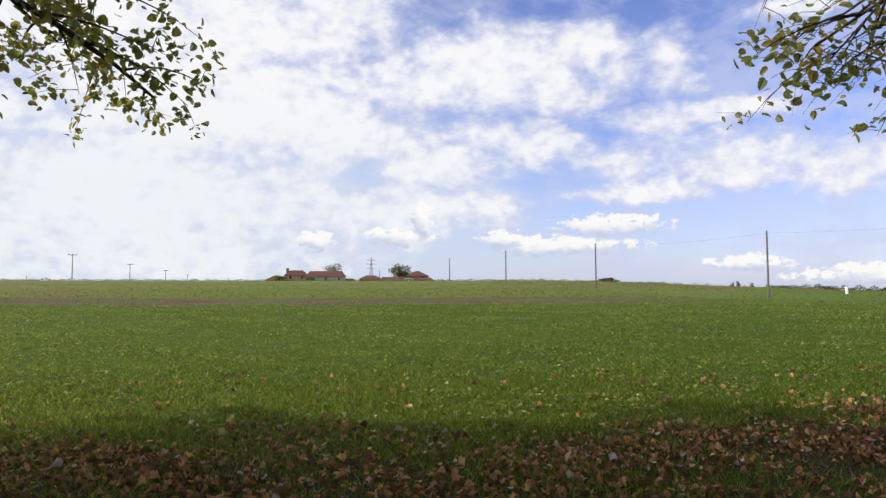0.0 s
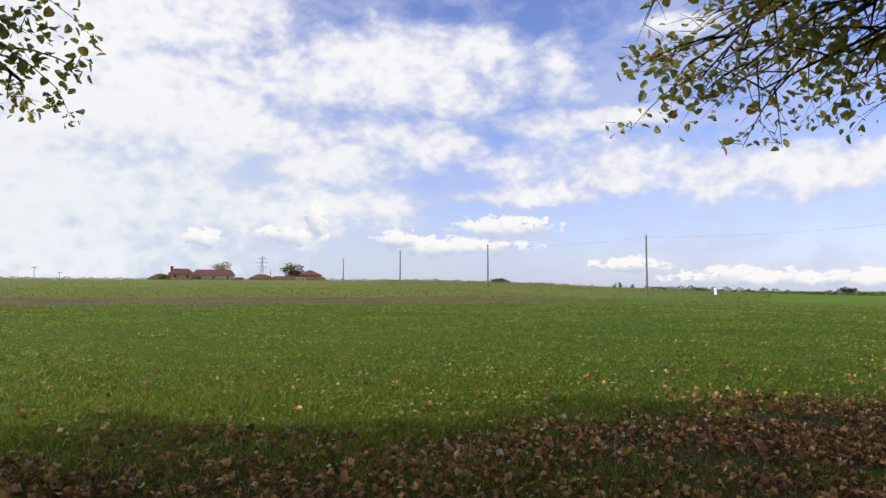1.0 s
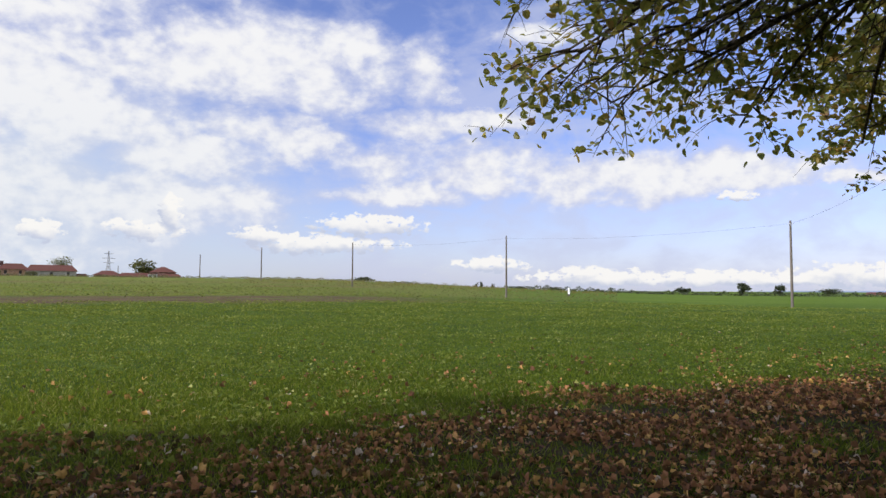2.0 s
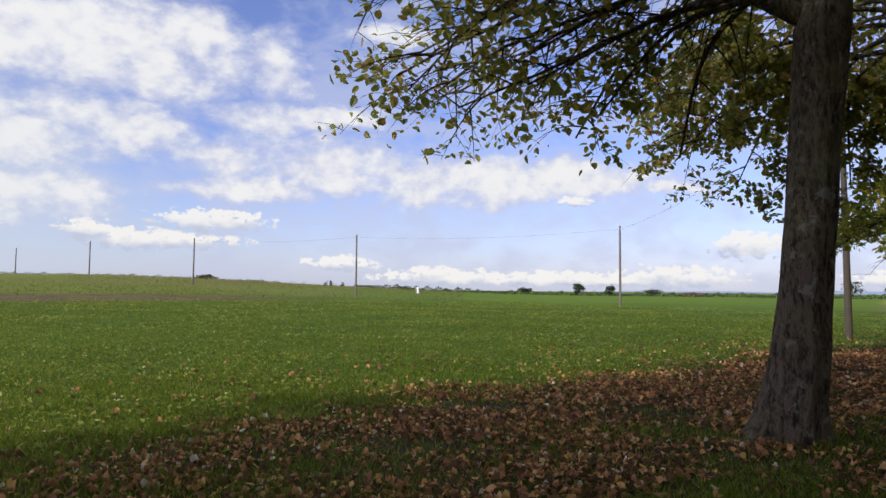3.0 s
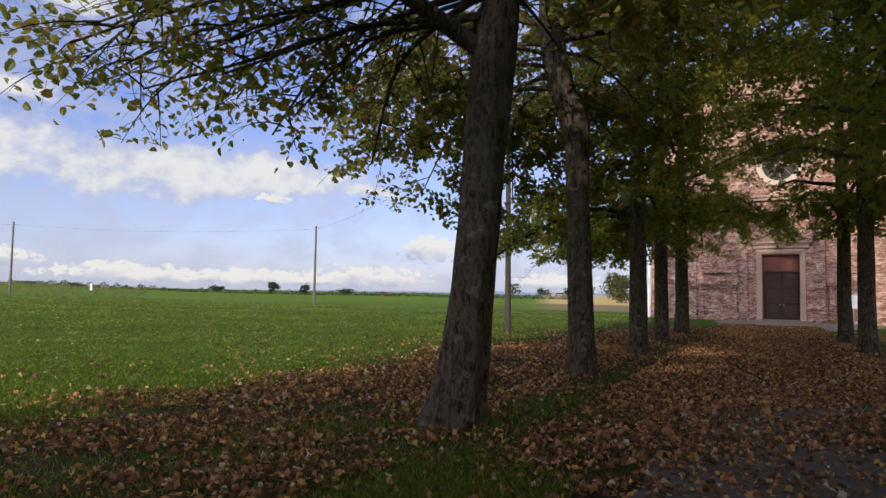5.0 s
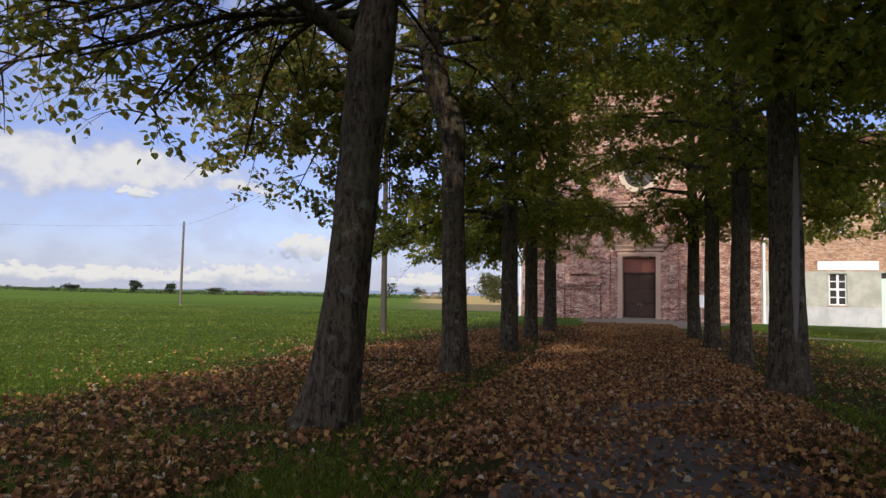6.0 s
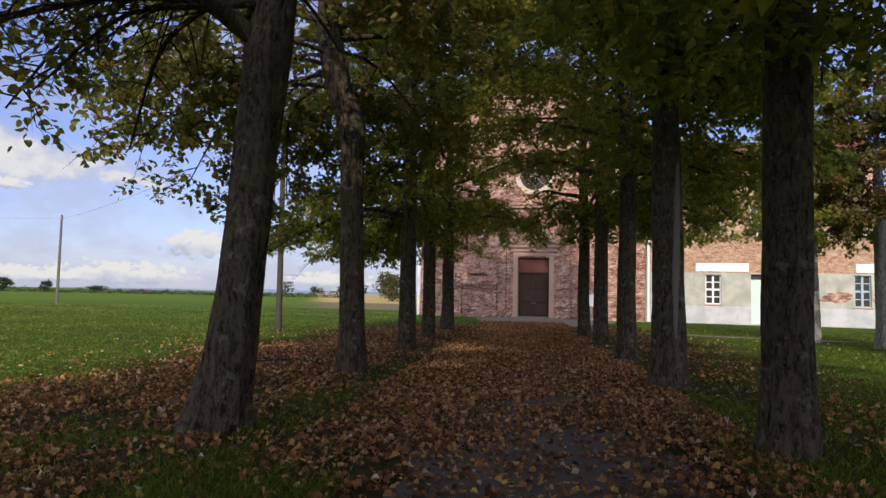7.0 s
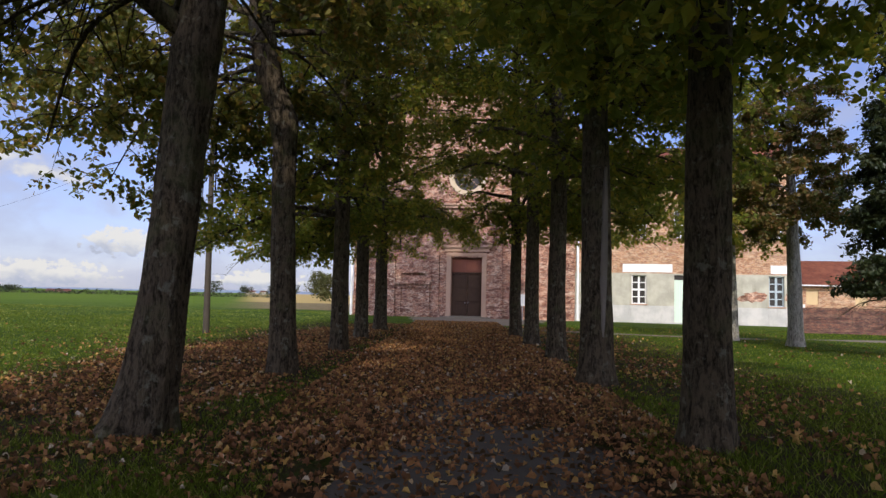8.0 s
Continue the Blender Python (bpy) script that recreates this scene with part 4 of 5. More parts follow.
BLUE_GREY = plain("grey_blue_window_paint", (0.30, 0.36, 0.38), (0.38, 0.44, 0.46), 4.0, 0.5)
for k, o in enumerate(openings):
    if k == 1:
        continue
    house_window(*o, BLUE_GREY if k == 3 else WHITE)
gd = part("door", boxes((15.24, 16.10, 0.16, 0.22, 0.1, 3.10), (15.24, 16.10, 0.12, 0.24, 3.102, 3.16)), MINT, house, "pale green door with an arched light")
part("door_panel", boxes((15.32, 15.63, 0.14, 0.158, 0.3, 2.9), (15.70, 16.02, 0.14, 0.158, 0.3, 2.9), bevel=0.008), MINT, gd)
part("fanlight", boxes((15.24, 16.10, 0.19, 0.2, 3.162, 3.50)), GLASS, gd)
part("church_pipe", (lambda bm: (bmesh.ops.create_cone(bm, cap_ends=True, segments=12, radius1=0.11, radius2=0.11, depth=6.0, matrix=Matrix.Translation((-9.12, -0.1, 3.0))), bm)[1])(bmesh.new()), WHITE, church, "white downpipe")
part("downpipe", (lambda bm: (bmesh.ops.create_cone(bm, cap_ends=True, segments=12, radius1=0.10, radius2=0.10, depth=8.6, matrix=Matrix.Translation((8.36, -0.14, 4.32))), bm)[1])(bmesh.new()), WHITE, house, "white downpipe")

# patches where the plaster has fallen off the brick
for px, pz, w, h, seed in ((20.6, 2.05, 0.95, 0.42, 5), (19.9, 1.9, 0.4, 0.25, 6), (22.85, 2.0, 0.22, 0.35, 7), (17.4, 1.8, 0.6, 0.25, 8)):
    rng = random.Random(seed)
    bm = bmesh.new()
    ring_v = [bm.verts.new((px + w * math.cos(a) * rng.uniform(0.65, 1.1), -0.006, pz + h * math.sin(a) * rng.uniform(0.65, 1.1))) for a in [2 * math.pi * k / 18 for k in range(18)]]
    f = bm.faces.new(ring_v)
    lift = bmesh.ops.extrude_face_region(bm, geom=[f])["geom"]
    bmesh.ops.translate(bm, vec=(0, 0.004, 0), verts=[v for v in lift if isinstance(v, bmesh.types.BMVert)])
    part("bare_brick_patch", bm, BRICK, house)

# ---- annex and garden wall ----
annex = thing("annex", pose(53.12, -0.96, 0, 0, 0, -100), "low brick outbuilding with a red tiled roof", "outbuilding")
part("wall", holed_wall(23.25, 37.0, 0, 3.1, 1.2, 1.6, [(24.4, 25.2, 1.6, 2.7), (27.6, 28.4, 1.6, 2.7), (31, 31.8, 1.6, 2.7)]), BRICK_WARM, annex)
for a in (24.4, 27.6, 31):
    part("shutter", boxes((a, a + 0.8, 1.28, 1.34, 1.6, 2.7)), OCHRE, annex, "ochre closed shutter")
rf = bmesh.new()
rf.faces.new([rf.verts.new(p) for p in ((23.2, 0.7, 3.02), (37.3, 0.7, 3.02), (37.3, 5.2, 4.95), (23.2, 5.2, 4.95))])
rf.faces.new([rf.verts.new(p) for p in ((23.2, 5.22, 4.95), (37.3, 5.22, 4.95), (37.3, 9.6, 3.02), (23.2, 9.6, 3.02))])
bmesh.ops.solidify(rf, geom=list(rf.faces), thickness=0.16)
part("roof", rf, ROOF, annex)
part("white_band", boxes((23.26, 24.3, 1.17, 1.198, 1.25, 1.62)), WHITE, annex)
part("gutter", boxes((23.2, 37.3, 0.58, 0.69, 2.90, 3.0), bevel=0.02), SHEET, annex)
part("rear_wall", boxes((23.25, 37, 8.6, 9, 0, 3.1)), BRICK_WARM, annex)
part("end_wall", boxes((36.6, 37, 1.602, 8.598, 0, 3.1)), BRICK_WARM, annex)

garden = thing("garden_wall", pose(38.3, -18.6, 0, 0, 0, -103), "dark brick garden wall with an uneven tile coping", "wall")
part("wall", boxes((0, 14, 0, 0.35, 0, 1.35)), BRICK_DARK, garden)
cop = bmesh.new()
rng = random.Random(4)
for k in range(40):
    box(cop, k * 0.35, k * 0.35 + 0.33, -0.06, 0.41, 1.352 + rng.uniform(0, 0.02), 1.41 + rng.uniform(0, 0.05))
part("coping", cop, BRICK_DARK, garden)

# ---- lawn trees south of the avenue ----


def small_tree(name, at, seed, trunk_r, bark, leaf, z0, z1, spread, per_twig, size, label, lean=(0, 0)):
    rng, np_rng = random.Random(seed), np.random.default_rng(seed)
    tree = thing(name, pose(*at, 0), label, "tree")
    top = Vector((lean[0], lean[1], z1 - 0.6))
    trunk_mesh(tree, [Vector((0, 0, -0.1)), top * 0.25, top * 0.55, top], [trunk_r, trunk_r * 0.9, trunk_r * 0.7, 0.03], bark, 18, 0.45, seed)
    limbs = []
    z = z0
    a = 0.0
    while z < z1 - 0.5:
        k = (z - z0) / (z1 - z0)
        p = top * (z / top.z)
        limbs.append((bezier_limb(p, a, spread * (1.0 - 0.65 * k) * rng.uniform(0.8, 1.1), 1.0, 1.0 * (1 - k), rng), 0.05 - 0.03 * k))
        a += 2.4
        z += 0.22
    crown_of(tree, limbs, rng, np_rng, per_twig, size, leaf, bark, False, 1.2, z0 - 0.9)
    return tree


small_tree("lawn_tree", (26.9, -13.15, 0), 91, 0.28, PALE_BARK, RUST_LEAF, 4.6, 10.6, 2.5, 62, 0.18, "autumn tree with pale bark and rusty thinning leaves", (0.2, 0.1))
small_tree("lawn_tree", (29.6, -11.9, 0), 92, 0.17, PALE_BARK, GREEN_LEAF, 3.9, 10.0, 2.5, 28, 0.18, "slender pale-trunked tree with dark green leaves on the lawn", (-0.4, 0.4))


def conifer(at, seed, height_m, spread, label):
    rng, np_rng = random.Random(seed), np.random.default_rng(seed)
    tree = thing("conifer", pose(*at, 0), label, "tree")
    trunk_mesh(tree, [Vector((0, 0, -0.1)), Vector((0, 0, 3)), Vector((0, 0, height_m))], [0.26, 0.2, 0.03], BARK, 14, 0.4, seed)
    limbs = []
    z = 1.3
    while z < height_m - 0.4:
        k = z / height_m
        limbs.append((bezier_limb(Vector((0, 0, z)), rng.uniform(0, 6.28), spread * (1.1 - k) * rng.uniform(0.85, 1.15), 0.3, 0.9, rng), 0.03))
        z += 0.12
    crown_of(tree, limbs, rng, np_rng, 34, 0.17, DARK_LEAF, BARK, False, 1.3, 1.9)


conifer((20.7, -13.9, 0), 95, 15.0, 1.9, "dark dense evergreen with drooping branches beside the lawn")

# bare wood where the bark of one trunk has split
rng = random.Random(17)
verts, faces = [], []
rows_n, cols_n = 30, 6
for k in range(rows_n + 1):
    z = 0.9 + 3.1 * k / rows_n
    half = (0.30 * math.sin(math.pi * (k + 0.5) / (rows_n + 1)) ** 0.5) * rng.uniform(0.85, 1.05)
    for j in range(cols_n + 1):
        a = radians(192) + 0.008 * k + half * (j / cols_n * 2 - 1)
        r = 0.27 - 0.010 * z + (0.045 if 0 < j < cols_n else 0.0) + rng.uniform(-0.004, 0.004)
        verts.append((math.cos(a) * r, math.sin(a) * r, z))
for k in range(rows_n):
    for j in range(cols_n):
        faces.append((k * (cols_n + 1) + j, k * (cols_n + 1) + j + 1, (k + 1) * (cols_n + 1) + j + 1, (k + 1) * (cols_n + 1) + j))
scar = raw("bare_wood", verts, faces, DEAD_WOOD, split_lime, True)
scar["label"] = "pale bare wood strip"

# ---- poles and wires ----


def cone(bm, x, y, z0, z1, r0, r1, sides=12):
    bmesh.ops.create_cone(bm, cap_ends=True, segments=sides, radius1=r0, radius2=r1, depth=z1 - z0, matrix=Matrix.Translation((x, y, (z0 + z1) / 2)))
    return bm


def utility_pole(x, y, tall=8.5, r=0.11, arm=0.0, z=None, group="field poles", lean=(0, 0), wood=POLE_WOOD):
    z = float(height(np.array(x), np.array(y))) if z is None else z
    p = thing("utility_pole", pose(x, y, z, lean[0], lean[1], math.degrees(math.atan2(y, x)) + 90), "weathered grey wooden utility pole standing in the field", "pole", group)
    part("post", cone(bmesh.new(), 0, 0, -0.3, tall, r, r * 0.68), wood, p)
    if arm:
        part("crossarm", boxes((-arm, arm, -0.1, 0.1, tall - 0.42, tall - 0.2), bevel=0.02), POLE_WOOD, p)
        for sx in (-1, 0, 1):
            part("insulator", cone(bmesh.new(), sx * arm * 0.85, 0, tall - 0.148, tall + 0.35, 0.10, 0.06, 8), WHITE, p)
    else:
        part("cap", cone(bmesh.new(), 0, 0, tall + 0.002, tall + 0.06, r * 0.75, r * 0.3), STEEL, p)
        part("bracket", boxes((-0.22, 0.22, r * 0.72, r * 0.72 + 0.05, tall - 0.35, tall - 0.28)), STEEL, p)
    return Vector((x, y, z + tall - 0.3))


tops = [utility_pole(26.2, 9.28, 8.6, 0.125, lean=(0.6, 0.5), wood=DARK_POLE)]
for x, y, tall, r in ((61.17, 43.5, 8.45, 0.14), (52.7, 80.8, 8.5, 0.14), (46.85, 125.6, 8.5, 0.16), (42.6, 181.4, 8.6, 0.18), (39.9, 264.3, 8.6, 0.2)):
    tops.append(utility_pole(x, y, tall, r))
for bearing, r, elev in ((-20.1, 285, 2.78), (-16.26, 370, 2.13), (-13.76, 450, 1.69), (-12.17, 540, 1.35), (-22.93, 480, 1.15)):
    x, y = r * math.sin(radians(bearing)), r * math.cos(radians(bearing))
    z = float(height(np.array(x), np.array(y)))
    utility_pole(x, y, 1.55 + r * math.tan(radians(elev)) - z, 0.12 + r * 0.0002, 1.5 if bearing > -22 else 0, group="distant power poles")


def wire(a, b, sag):
    c = bpy.data.curves.new("overhead_wire", "CURVE")
    c.dimensions, c.bevel_depth, c.bevel_resolution = "3D", 0.007, 1
    s = c.splines.new("POLY")
    s.points.add(24)
    for k in range(25):
        q = k / 24
        s.points[k].co = (*(a.lerp(b, q) - Vector((0, 0, sag * 4 * q * (1 - q)))), 1)
    c.materials.append(CABLE)
    tagged(new("overhead_wire", c), "thin dark wire sagging between two poles", "wire", "pole wires")


for a, b in zip(tops[:3], tops[1:4]):
    wire(a, b, 0.55)
wire(tops[0], Vector((14, -40, 8.6)), 0.6)

# ---- the farm on the rise ----


def at_bearing(bearing, r):
    x, y = r * math.sin(radians(bearing)), r * math.cos(radians(bearing))
    return x, y, float(height(np.array(x), np.array(y)))


def farm_house(bearing, r, half, deep, eave, ridge, wall, label, name="farm_building", hip=2.0, windows=0, lift=0.0):
    """A long low building broadside to the field, with a hipped tile roof."""
    x, y, z = at_bearing(bearing, r)
    b = thing(name, pose(x, y, z + lift, 0, 0, -bearing), label, "building", "farm buildings")
    part("wall", boxes((-half, half, -deep, deep, -2, eave)), wall, b)
    bm = bmesh.new()
    e, o = eave + 0.002, 0.5
    vs = [bm.verts.new(p) for p in ((-half - o, -deep - o, e), (half + o, -deep - o, e), (half + o, deep + o, e), (-half - o, deep + o, e), (-half + hip, 0, ridge), (half - hip, 0, ridge))]
    for f in ((0, 1, 5, 4), (1, 2, 5), (2, 3, 4, 5), (3, 0, 4), (3, 2, 1, 0)):
        bm.faces.new([vs[k] for k in f])
    part("roof", bm, OLD_ROOF, b)
    for k in range(windows):
        wx = -half + (k + 0.5) * 2 * half / windows
        w = part("window", boxes((wx - 0.5, wx + 0.5, -deep - 0.05, -deep - 0.002, eave - 1.9, eave - 0.5)), GLASS, b)
        part("sill", boxes((wx - 0.6, wx + 0.6, -deep - 0.14, -deep - 0.052, eave - 2.05, eave - 1.92)), WHITE, w)
    return b


farm_house(-1.54, 330, 9.0, 5, 2.5, 5.1, PLASTER, "long low barn with a broad dark red tiled roof", hip=1.6, windows=3, lift=0.7)
wing = farm_house(-3.9, 334, 5.2, 4, 3.2, 5.6, BRICK_WARM, "farmhouse wing with a red tiled roof and chimney", hip=2.2, windows=2, lift=0.7)
part("chimney", boxes((-4.6, -3.4, -0.5, 0.5, 3.6, 6.3), (-4.75, -3.25, -0.65, 0.65, 6.302, 6.55)), BRICK_DARK, wing)
farm_house(-5.5, 332, 4.6, 3, 0.9, 3.1, BRICK_DARK, "low tiled shed at the end of the farm", hip=4.0, lift=0.7)
farm_house(0.35, 332, 2.2, 3, 0.6, 1.7, BRICK_DARK, "dark lean-to at the end of the barn", hip=0.3, lift=0.7)
farm_house(2.1, 335, 5.4, 4, 1.4, 3.3, BRICK_WARM, "small farm shed with a red tiled roof", hip=3.4, lift=0.7)
farm_house(3.95, 330, 5.8, 3, 0.5, 2.3, BRICK_WARM, "long low farm shed with a red tiled roof", hip=0.5, lift=0.7)
farm_house(5.92, 336, 5.3, 4, 2.9, 5.4, BRICK, "farmhouse gable wing with dark red walls", hip=4.6, windows=2, lift=0.7)
farm_house(6.55, 326, 3.6, 2, 0.6, 1.9, BRICK_WARM, "low tiled porch in front of the farmhouse", hip=0.8, lift=0.7)
farm_house(5.2, 324, 1.9, 1.5, 1.7, 1.9, WHITE, "small whitewashed lean-to at the farm", hip=0.2, windows=2, lift=0.7)
farm_post = thing("utility_pole", pose(*at_bearing(2.8, 322), 0), "thin wooden pole beside the farm sheds", "pole")
part("post", cone(bmesh.new(), 0, 0, -0.3, 5.6, 0.16, 0.12), POLE_WOOD, farm_post)

# ---- trees, bushes and hedges far off ----


def far_tree(name, bearing, r, wide, tall, clear, mat, label, seed, count=900, size=0.9, lobes=9, kind="", group="", trunk=True):
    """A tree far off: short trunk with forked limbs and a crown of leaf clumps in uneven lobes."""
    np_rng, rng = np.random.default_rng(seed), random.Random(seed)
    x, y, z = at_bearing(bearing, r)
    t = thing(name, pose(x, y, z, 0, 0, rng.uniform(0, 360)), label, "tree" if trunk else "bush", group, kind)
    if trunk:
        verts, faces = [], []
        tube(verts, faces, [Vector((0, 0, -0.5)), Vector((0, 0, clear)), Vector((0.1, 0, tall * 0.8))], [0.028 * tall, 0.02 * tall, 0.05], 7)
        for k in range(6):
            a = k * 1.05 + rng.random()
            tube(verts, faces, [Vector((0, 0, clear * 0.9)), Vector((math.cos(a) * wide * 0.2, math.sin(a) * wide * 0.2, tall * 0.55)), Vector((math.cos(a) * wide * 0.42, math.sin(a) * wide * 0.42, tall * rng.uniform(0.6, 0.9)))], [0.012 * tall, 0.008 * tall, 0.03], 5)
        raw("trunk", verts, faces, BARK, t, True)
    mid, half = (tall + clear) / 2, (tall - clear) / 2
    c = []
    for k in range(lobes):
        a, h = rng.uniform(0, 6.28), rng.uniform(-0.75, 0.8)
        q = wide / 2 * math.sqrt(max(0.05, 1 - h * h)) * rng.uniform(0.25, 0.75)
        n = np_rng.normal(size=(count // lobes, 3))
        n /= np.linalg.norm(n, axis=1, keepdims=True)
        n *= np_rng.uniform(0.45, 1.05, (len(n), 1)) * (wide * 0.26, wide * 0.26, half * 0.38)
        c.append(n + (math.cos(a) * q, math.sin(a) * q, mid + h * half * 0.75))
    c = np.vstack(c)
    leaves("crown", c, np_rng.uniform(size * 0.5, size, len(c)), mat, t, np_rng, 0.2, False, 1.0)
    return t


far_tree("farm_tree", -0.9, 352, 11.5, 11.5, 3.0, FAR_LEAF, "thinly leaved tree behind the farm", 201, 800, 0.8, 15)
far_tree("farm_tree", 4.55, 356, 12.5, 11.5, 1.5, FAR_LEAF, "round leafy tree behind the farmhouse", 202, 1500, 1.2, 13)
far_tree("garden_tree", 119.6, 95, 3.2, 7.6, 2.0, GREEN_LEAF, "thin young tree behind the outbuilding", 209, 500, 0.5, 9)
far_tree("bush", -5.2, 322, 7.0, 4.0, 0.2, FAR_LEAF, "dense green bush beside the farm", 203, 900, 0.9, 8, trunk=False)
far_tree("bush", -2.8, 322, 5.0, 3.0, 0.1, FAR_LEAF, "dense green bush beside the farm", 210, 500, 0.8, 7, trunk=False)
far_tree("bush", 21.5, 300, 8.5, 2.4, 0.0, DARK_LEAF, "dark low thicket on the field's horizon", 204, 700, 0.8, 9, trunk=False)
far_tree("field_tree", 51.3, 280, 5.2, 4.8, 0.5, DARK_LEAF, "small round dark tree far across the field", 205, 700, 0.8, 8)
far_tree("field_tree", 53.85, 275, 4.4, 4.0, 0.3, DARK_LEAF, "small round dark tree far across the field", 206, 600, 0.8, 8)
far_tree("tall_shrub", 79.2, 160, 7.6, 7.6, -0.6, FAR_LEAF, "big dense green shrub beyond the field", 207, 3200, 0.6, 22, trunk=False)
for k, (b, e) in enumerate(((30.7, 0.80), (31.1, 0.74), (32.05, 0.68), (33.1, 0.5), (34.2, 0.42))):
    far_tree("cypress", b, 560, 2.6, 1.55 + 560 * math.tan(radians(e)) - at_bearing(b, 560)[2], 0.0, DARK_LEAF, "narrow dark cypress on the far horizon", 220 + k, 260, 1.0, 9, group="horizon cypresses")
for k, (b, r, w, h) in enumerate(((24.3, 520, 9, 6), (26.6, 520, 12, 6.5), (27.4, 500, 7, 5), (37, 420, 8, 3.5), (70.8, 420, 12, 9), (73.2, 480, 10, 7), (75.3, 420, 8, 6), (77, 430, 8, 8), (47, 400, 10, 3.4), (57, 420, 12, 3.6))):
    far_tree("horizon_tree", b, r, w, h, 0.2, DARK_LEAF, "dark tree clump on the far horizon", 240 + k, 420, 1.2, 9, group="horizon trees")


def scrub(name, b0, b1, r0, r1, count, tall, mat, label, seed, size=0.5):
    """A ragged line of scrub along the skyline."""
    np_rng = np.random.default_rng(seed)
    n = count
    b = np.radians(np_rng.uniform(b0, b1, n))
    r = np_rng.uniform(r0, r1, n)
    x, y = r * np.sin(b), r * np.cos(b)
    lump = 0.35 + 0.65 * np.abs(np.sin(b * 90 + 2 * np.sin(b * 37)) * np.sin(b * 213 + 1))
    z = height(x, y) + np_rng.uniform(0, 1, n) * tall * lump
    ob = leaves(name, np.stack([x, y, z], 1), np_rng.uniform(size * 0.5, size, n), mat, None, np_rng, 0.1, False, 1.0)
    return tagged(ob, label, "scrub", kind="stuff")


scrub("hedge", 33, 76, 250, 262, 9000, 1.9, DARK_LEAF, "dark low hedge along the far field edge", 301, 0.6)
scrub("crest_weeds", -27, 26, 255, 292, 12000, 1.0, FAR_LEAF, "ragged weeds along the crest of the rise", 302, 0.45)
scrub("crest_weeds", 12, 42, 150, 240, 5000, 0.8, RUST_LEAF, "dry brown weeds on the fallow slope", 303, 0.35)
scrub("fallow_weeds", -27, 42, 72, 170, 14000, 0.45, FAR_LEAF, "scattered weed clumps on the fallow strip", 304, 0.24)

# distant hills, a barn, pale houses and a lattice mast


def hill(bearing, r, half, top):
    x, y = r * math.sin(radians(bearing)), r * math.cos(radians(bearing))
    verts, faces = [], []
    n = 40
    for k in range(n + 1):
        s = k / n
        h = top * (math.sin(math.pi * s) ** 0.8) * (0.85 + 0.15 * math.sin(s * 17 + bearing))
        for d, q in ((-0.4 * half, -12), (0, h), (0.4 * half, -12)):
            verts.append(((s * 2 - 1) * half, d, q))
    for k in range(n):
        for j in range(2):
            faces.append((k * 3 + j, k * 3 + j + 1, k * 3 + 4 + j, k * 3 + 3 + j))
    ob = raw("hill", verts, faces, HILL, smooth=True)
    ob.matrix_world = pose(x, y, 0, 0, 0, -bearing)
    tagged(ob, "low hill on the horizon tinted blue for haze", "hill", kind="structure")


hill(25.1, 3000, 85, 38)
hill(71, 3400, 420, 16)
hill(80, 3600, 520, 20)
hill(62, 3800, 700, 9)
farm_house(60.1, 400, 6.0, 5, -0.2, 1.5, BRICK_WARM, "low red-roofed barn beyond the hedge", "far_barn", 1.0)
for b, w in ((73.6, 5), (74.6, 4)):
    farm_house(b, 760, w, 4, 2.6, 4.2, PLASTER, "tiny pale house on the far plain", "far_house", 1.0, 3)

mast_x, mast_y, mast_z = at_bearing(2.14, 620)
mast = thing("lattice_mast", pose(mast_x, mast_y, mast_z, 0, 0, 20), "grey steel lattice power mast on the horizon", "mast")
tall = 1.55 + 620 * math.tan(radians(2.78)) - mast_z
for sx in (-1, 1):
    for sy in (-1, 1):
        verts, faces = [], []
        tube(verts, faces, [Vector((sx * 2.6, sy * 2.6, -1)), Vector((sx * 0.9, sy * 0.9, tall * 0.6)), Vector((sx * 0.15, sy * 0.15, tall))], [0.2, 0.17, 0.12], 5)
        raw("leg", verts, faces, STEEL, mast)
for k in range(8):
    z0, z1 = tall * k / 8, tall * (k + 1) / 8
    w0, w1 = 2.6 * (1 - k / 8.5), 2.6 * (1 - (k + 1) / 8.5)
    verts, faces = [], []
    for sy in (-1, 1):
        tube(verts, faces, [Vector((-w0, sy * w0, z0)), Vector((w1, sy * w1, z1))], [0.09, 0.09], 4)
        tube(verts, faces, [Vector((w0, sy * w0, z0)), Vector((-w1, sy * w1, z1))], [0.09, 0.09], 4)
    raw("bracing", verts, faces, STEEL, mast)
for z, w in ((tall * 0.68, 4.2), (tall * 0.8, 5.0), (tall * 0.92, 3.6)):
    part("crossarm", boxes((-w, w, -0.2, 0.2, z, z + 0.35)), STEEL, mast)

x, y, z = at_bearing(38.2, 128)
marker = thing("marker_post", pose(x, y, z, 0, 0, 0), "short white marker post with a dark foot in the field", "post")
part("shaft", cone(bmesh.new(), 0, 0, 0.35, 1.5, 0.22, 0.20), WHITE, marker)
part("foot", cone(bmesh.new(), 0, 0, -0.2, 0.348, 0.22, 0.22), POLE_WOOD, marker)

sign = thing("notice_post", pose(50.4, -5.0, 0, 0, 0, -100), "small white notice board on a thin post by the church", "sign")
part("post", cone(bmesh.new(), 0, 0, 0, 1.9, 0.03, 0.03, 8), STEEL, sign)
part("board", boxes((-0.22, 0.22, -0.06, -0.032, 1.05, 1.88), bevel=0.008), WHITE, sign)

# ---- ground cover: fallen leaves, grass, weeds ----


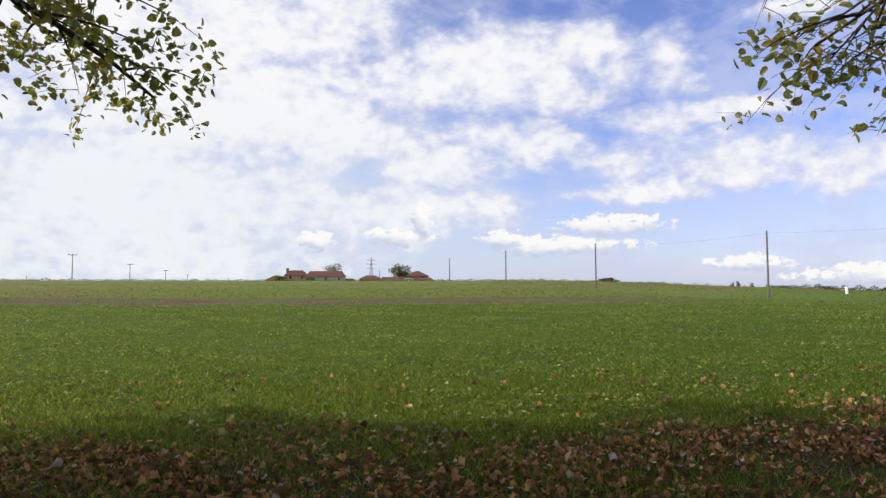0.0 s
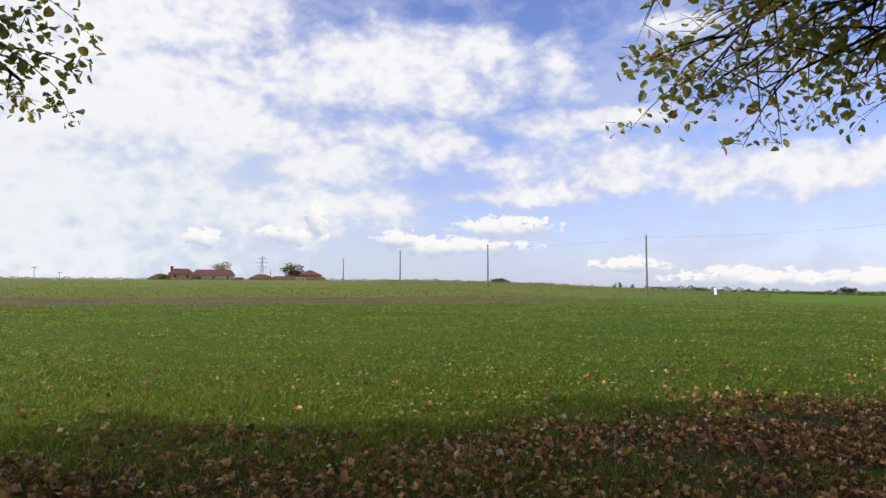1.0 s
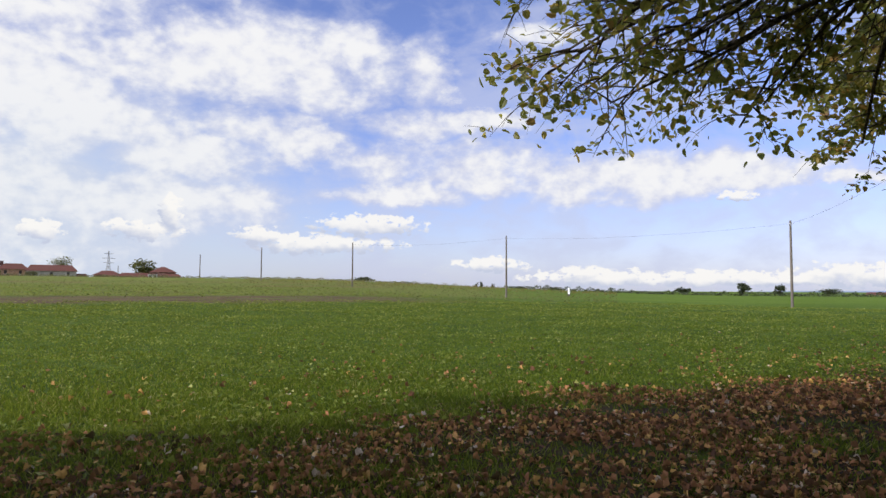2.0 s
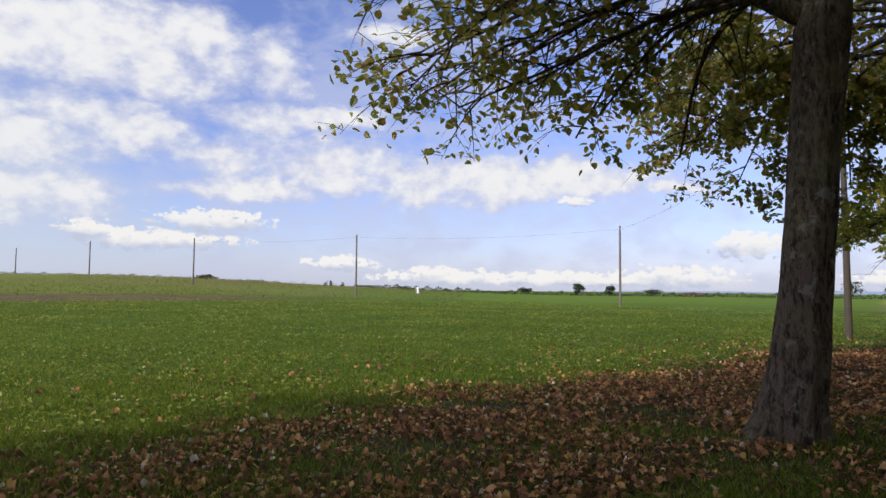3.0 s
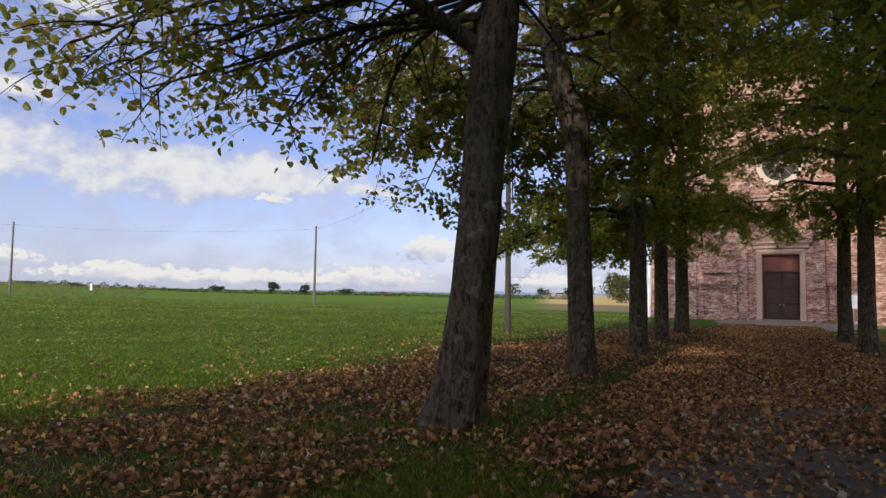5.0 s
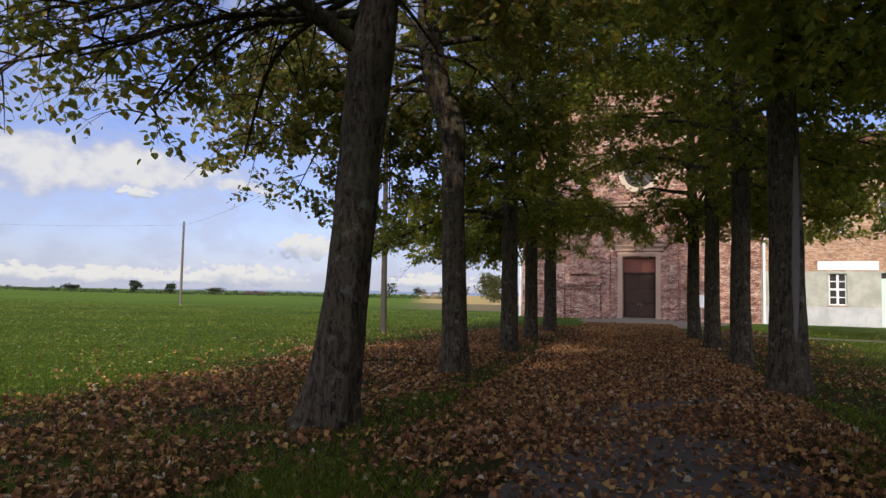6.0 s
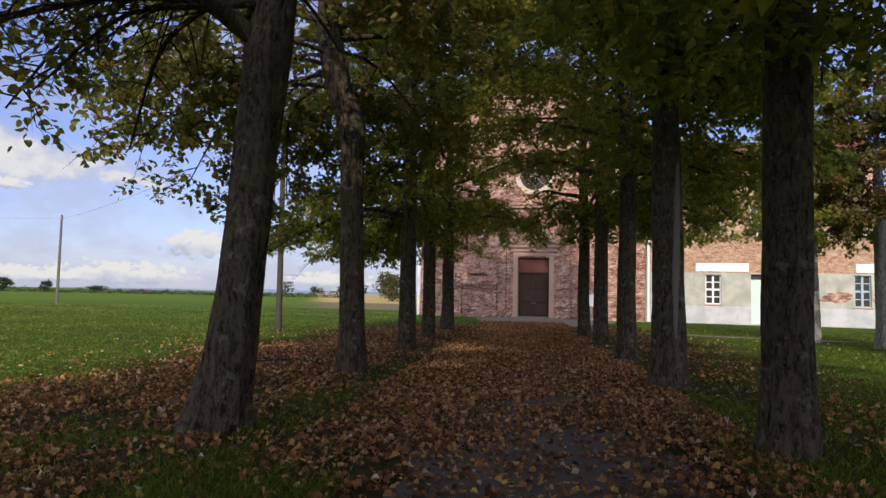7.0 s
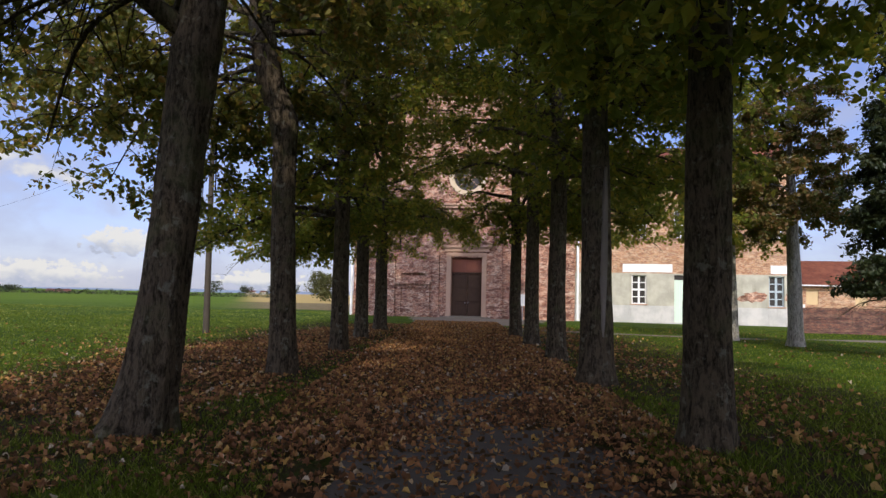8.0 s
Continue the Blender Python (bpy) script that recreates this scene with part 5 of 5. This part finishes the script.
def scatter(seed, n, x0, x1, y0, y1, chance):
    np_rng = np.random.default_rng(seed)
    x, y = np_rng.uniform(x0, x1, n), np_rng.uniform(y0, y1, n)
    keep = np_rng.uniform(0, 1, n) < chance(x, y)
    return x[keep], y[keep], np_rng


def clumpy(x, y):
    return 0.55 + 0.25 * np.sin(x * 1.7 + 2 * np.sin(y * 0.9)) + 0.20 * np.sin(y * 2.3 + 1.5 * np.sin(x * 1.1 + 1)) + 0.2 * np.sin(x * 4.1 + y * 3.3)


def litter(name, seed, n, area, chance, lo, hi, label):
    x, y, np_rng = scatter(seed, n, *area, chance)
    z = height(x, y) + np_rng.uniform(0.014, 0.05, len(x))
    ob = leaves(name, np.stack([x, y, z], 1), np_rng.uniform(lo, hi, len(x)), FALLEN, None, np_rng, fine=True, width=0.9, lying=True)
    return tagged(ob, label, "fallen leaves", kind="stuff")


litter("path_leaves", 401, 190000, (-6, 44, -2.7, 2.3), lambda x, y: (0.15 + clumpy(x, y)) * (0.6 + 0.6 * smooth(np.abs(y + 0.35), 0.3, 1.2) + 0.5 * smooth(x, 8, 13)) * (0.35 + 0.65 * smooth(x, 4.5, 11)), 0.032, 0.078, "rust and yellow fallen leaves on the gravel path")
litter("verge_leaves", 402, 170000, (-6, 38, 2.2, 9.5), lambda x, y: (0.02 + clumpy(x, y)) * (1 - smooth(y + 0.35 * np.sin(x * 0.6) + 0.35 * np.sin(x * 1.7) + 0.15 * np.clip(x - 18, 0, 20), 6.4, 8.7)) * (0.20 + 0.80 * smooth(np.abs(y - 2.45), 0.35, 1.1)) * (0.75 + 0.25 * smooth(x, 1, 6)), 0.032, 0.080, "rust and brown fallen leaves under the north row")
litter("verge_leaves", 403, 110000, (-9, 38, -16, -2.6), lambda x, y: clumpy(x, y) * (0.02 + 0.6 * (1 - smooth(-y, 2.8, 7.5))) * (0.2 + 0.8 * smooth(np.abs(y + 3.0), 0.4, 1.1)), 0.04, 0.095, "brown fallen leaves scattered under the south row")
litter("field_leaves", 404, 9000, (-9, 30, 7, 20), lambda x, y: clumpy(x, y) * (0.9 - 0.85 * smooth(y, 8, 15)), 0.04, 0.09, "stray yellow fallen leaves in the field grass")


def grass(name, seed, n, r0, r1, b0, b1, chance, lo, hi, label):
    np_rng = np.random.default_rng(seed)
    r = r0 * (r1 / r0) ** np_rng.uniform(0, 1, n)
    b = np.radians(np_rng.uniform(b0, b1, n))
    x, y = r * np.sin(b), r * np.cos(b)
    keep = np_rng.uniform(0, 1, n) < chance(x, y)
    x, y, r = x[keep], y[keep], r[keep]
    n = len(x)
    z = height(x, y)
    a = np_rng.uniform(0, 6.283, n)
    h = np_rng.uniform(lo, hi, n) * (1 - 0.5 * smooth(r, 6, 18)) * (0.6 + 0.6 * clumpy(x * 0.8, y * 0.8))
    w = 0.004 + 0.0006 * r
    tip = np_rng.normal(0, 0.7, (n, 2)) * h[:, None]
    v = np.stack([np.stack([x - np.cos(a) * w, y - np.sin(a) * w, z - 0.01], 1), np.stack([x + np.cos(a) * w, y + np.sin(a) * w, z - 0.01], 1),
                  np.stack([x + tip[:, 0], y + tip[:, 1], z + h], 1)], 1)
    f = np.arange(3 * n).reshape(n, 3)
    return tagged(raw(name, v, f, BLADE), label, "grass", kind="stuff")


def meadow(x, y):
    """How thick the grass stands: bare on the path, thin in the litter, tufts along the tree rows, full in the field."""
    tuft = smooth(np.sin(x * 1.3 + 2 * np.sin(y * 1.1)) + np.sin(y * 2.1 + x * 0.7), 0.2, 1.2)
    edge = y + 0.35 * np.sin(x * 0.6) + 0.35 * np.sin(x * 1.7) + 0.15 * np.clip(x - 18, 0, 20)
    row = smooth(np.abs(np.abs(y) - 2.6), 1.0, 0.2)
    under = np.clip(0.16 + 0.26 * tuft + 0.75 * row * (0.4 + tuft), 0, 1)
    under = under + 0.14 * (y > 4.2) * (1 - smooth(x, 1, 6))
    dens = np.where(y > 0, under + (1 - under) * smooth(edge, 6.5, 8.3), under + (1 - under) * smooth(-y, 3.0, 5.5))
    ploughed = smooth(y + np.sin(x * 0.4), 56, 58) * (1 - smooth(y + np.sin(x * 0.3), 75, 78)) * (1 - smooth(x, 28, 42))
    ploughed = np.maximum(ploughed, smooth(x, 66, 70) * (y < 0.3 * x))
    return np.where(np.abs(y + 0.35) < 1.7, 0.0, dens * (1 - 0.9 * ploughed)) * smooth(42.0 - x, -1, 1)


grass("field_grass", 411, 820000, 3.6, 130, -32, 128, meadow, 0.045, 0.10, "short green grass blades of the field and verges")
x, y, np_rng = scatter(421, 250000, -28, 62, 5.5, 62, lambda x, y: (0.12 + 1.1 * smooth(clumpy(x * 0.35, y * 0.35), 0.45, 1.05)) * smooth(y, 5.5, 9) * (1.0 - 0.4 * smooth(y, 25, 60)))
weeds = leaves("field_weeds", np.stack([x, y, height(x, y) + np_rng.uniform(0.02, 0.09, len(x))], 1), np_rng.uniform(0.045, 0.10, len(x)) * (1 + 0.5 * smooth(y, 18, 50)), WEED, None, np_rng, fine=False, lying=True)
tagged(weeds, "low broad-leaved weeds among the field grass", "weeds", kind="stuff")
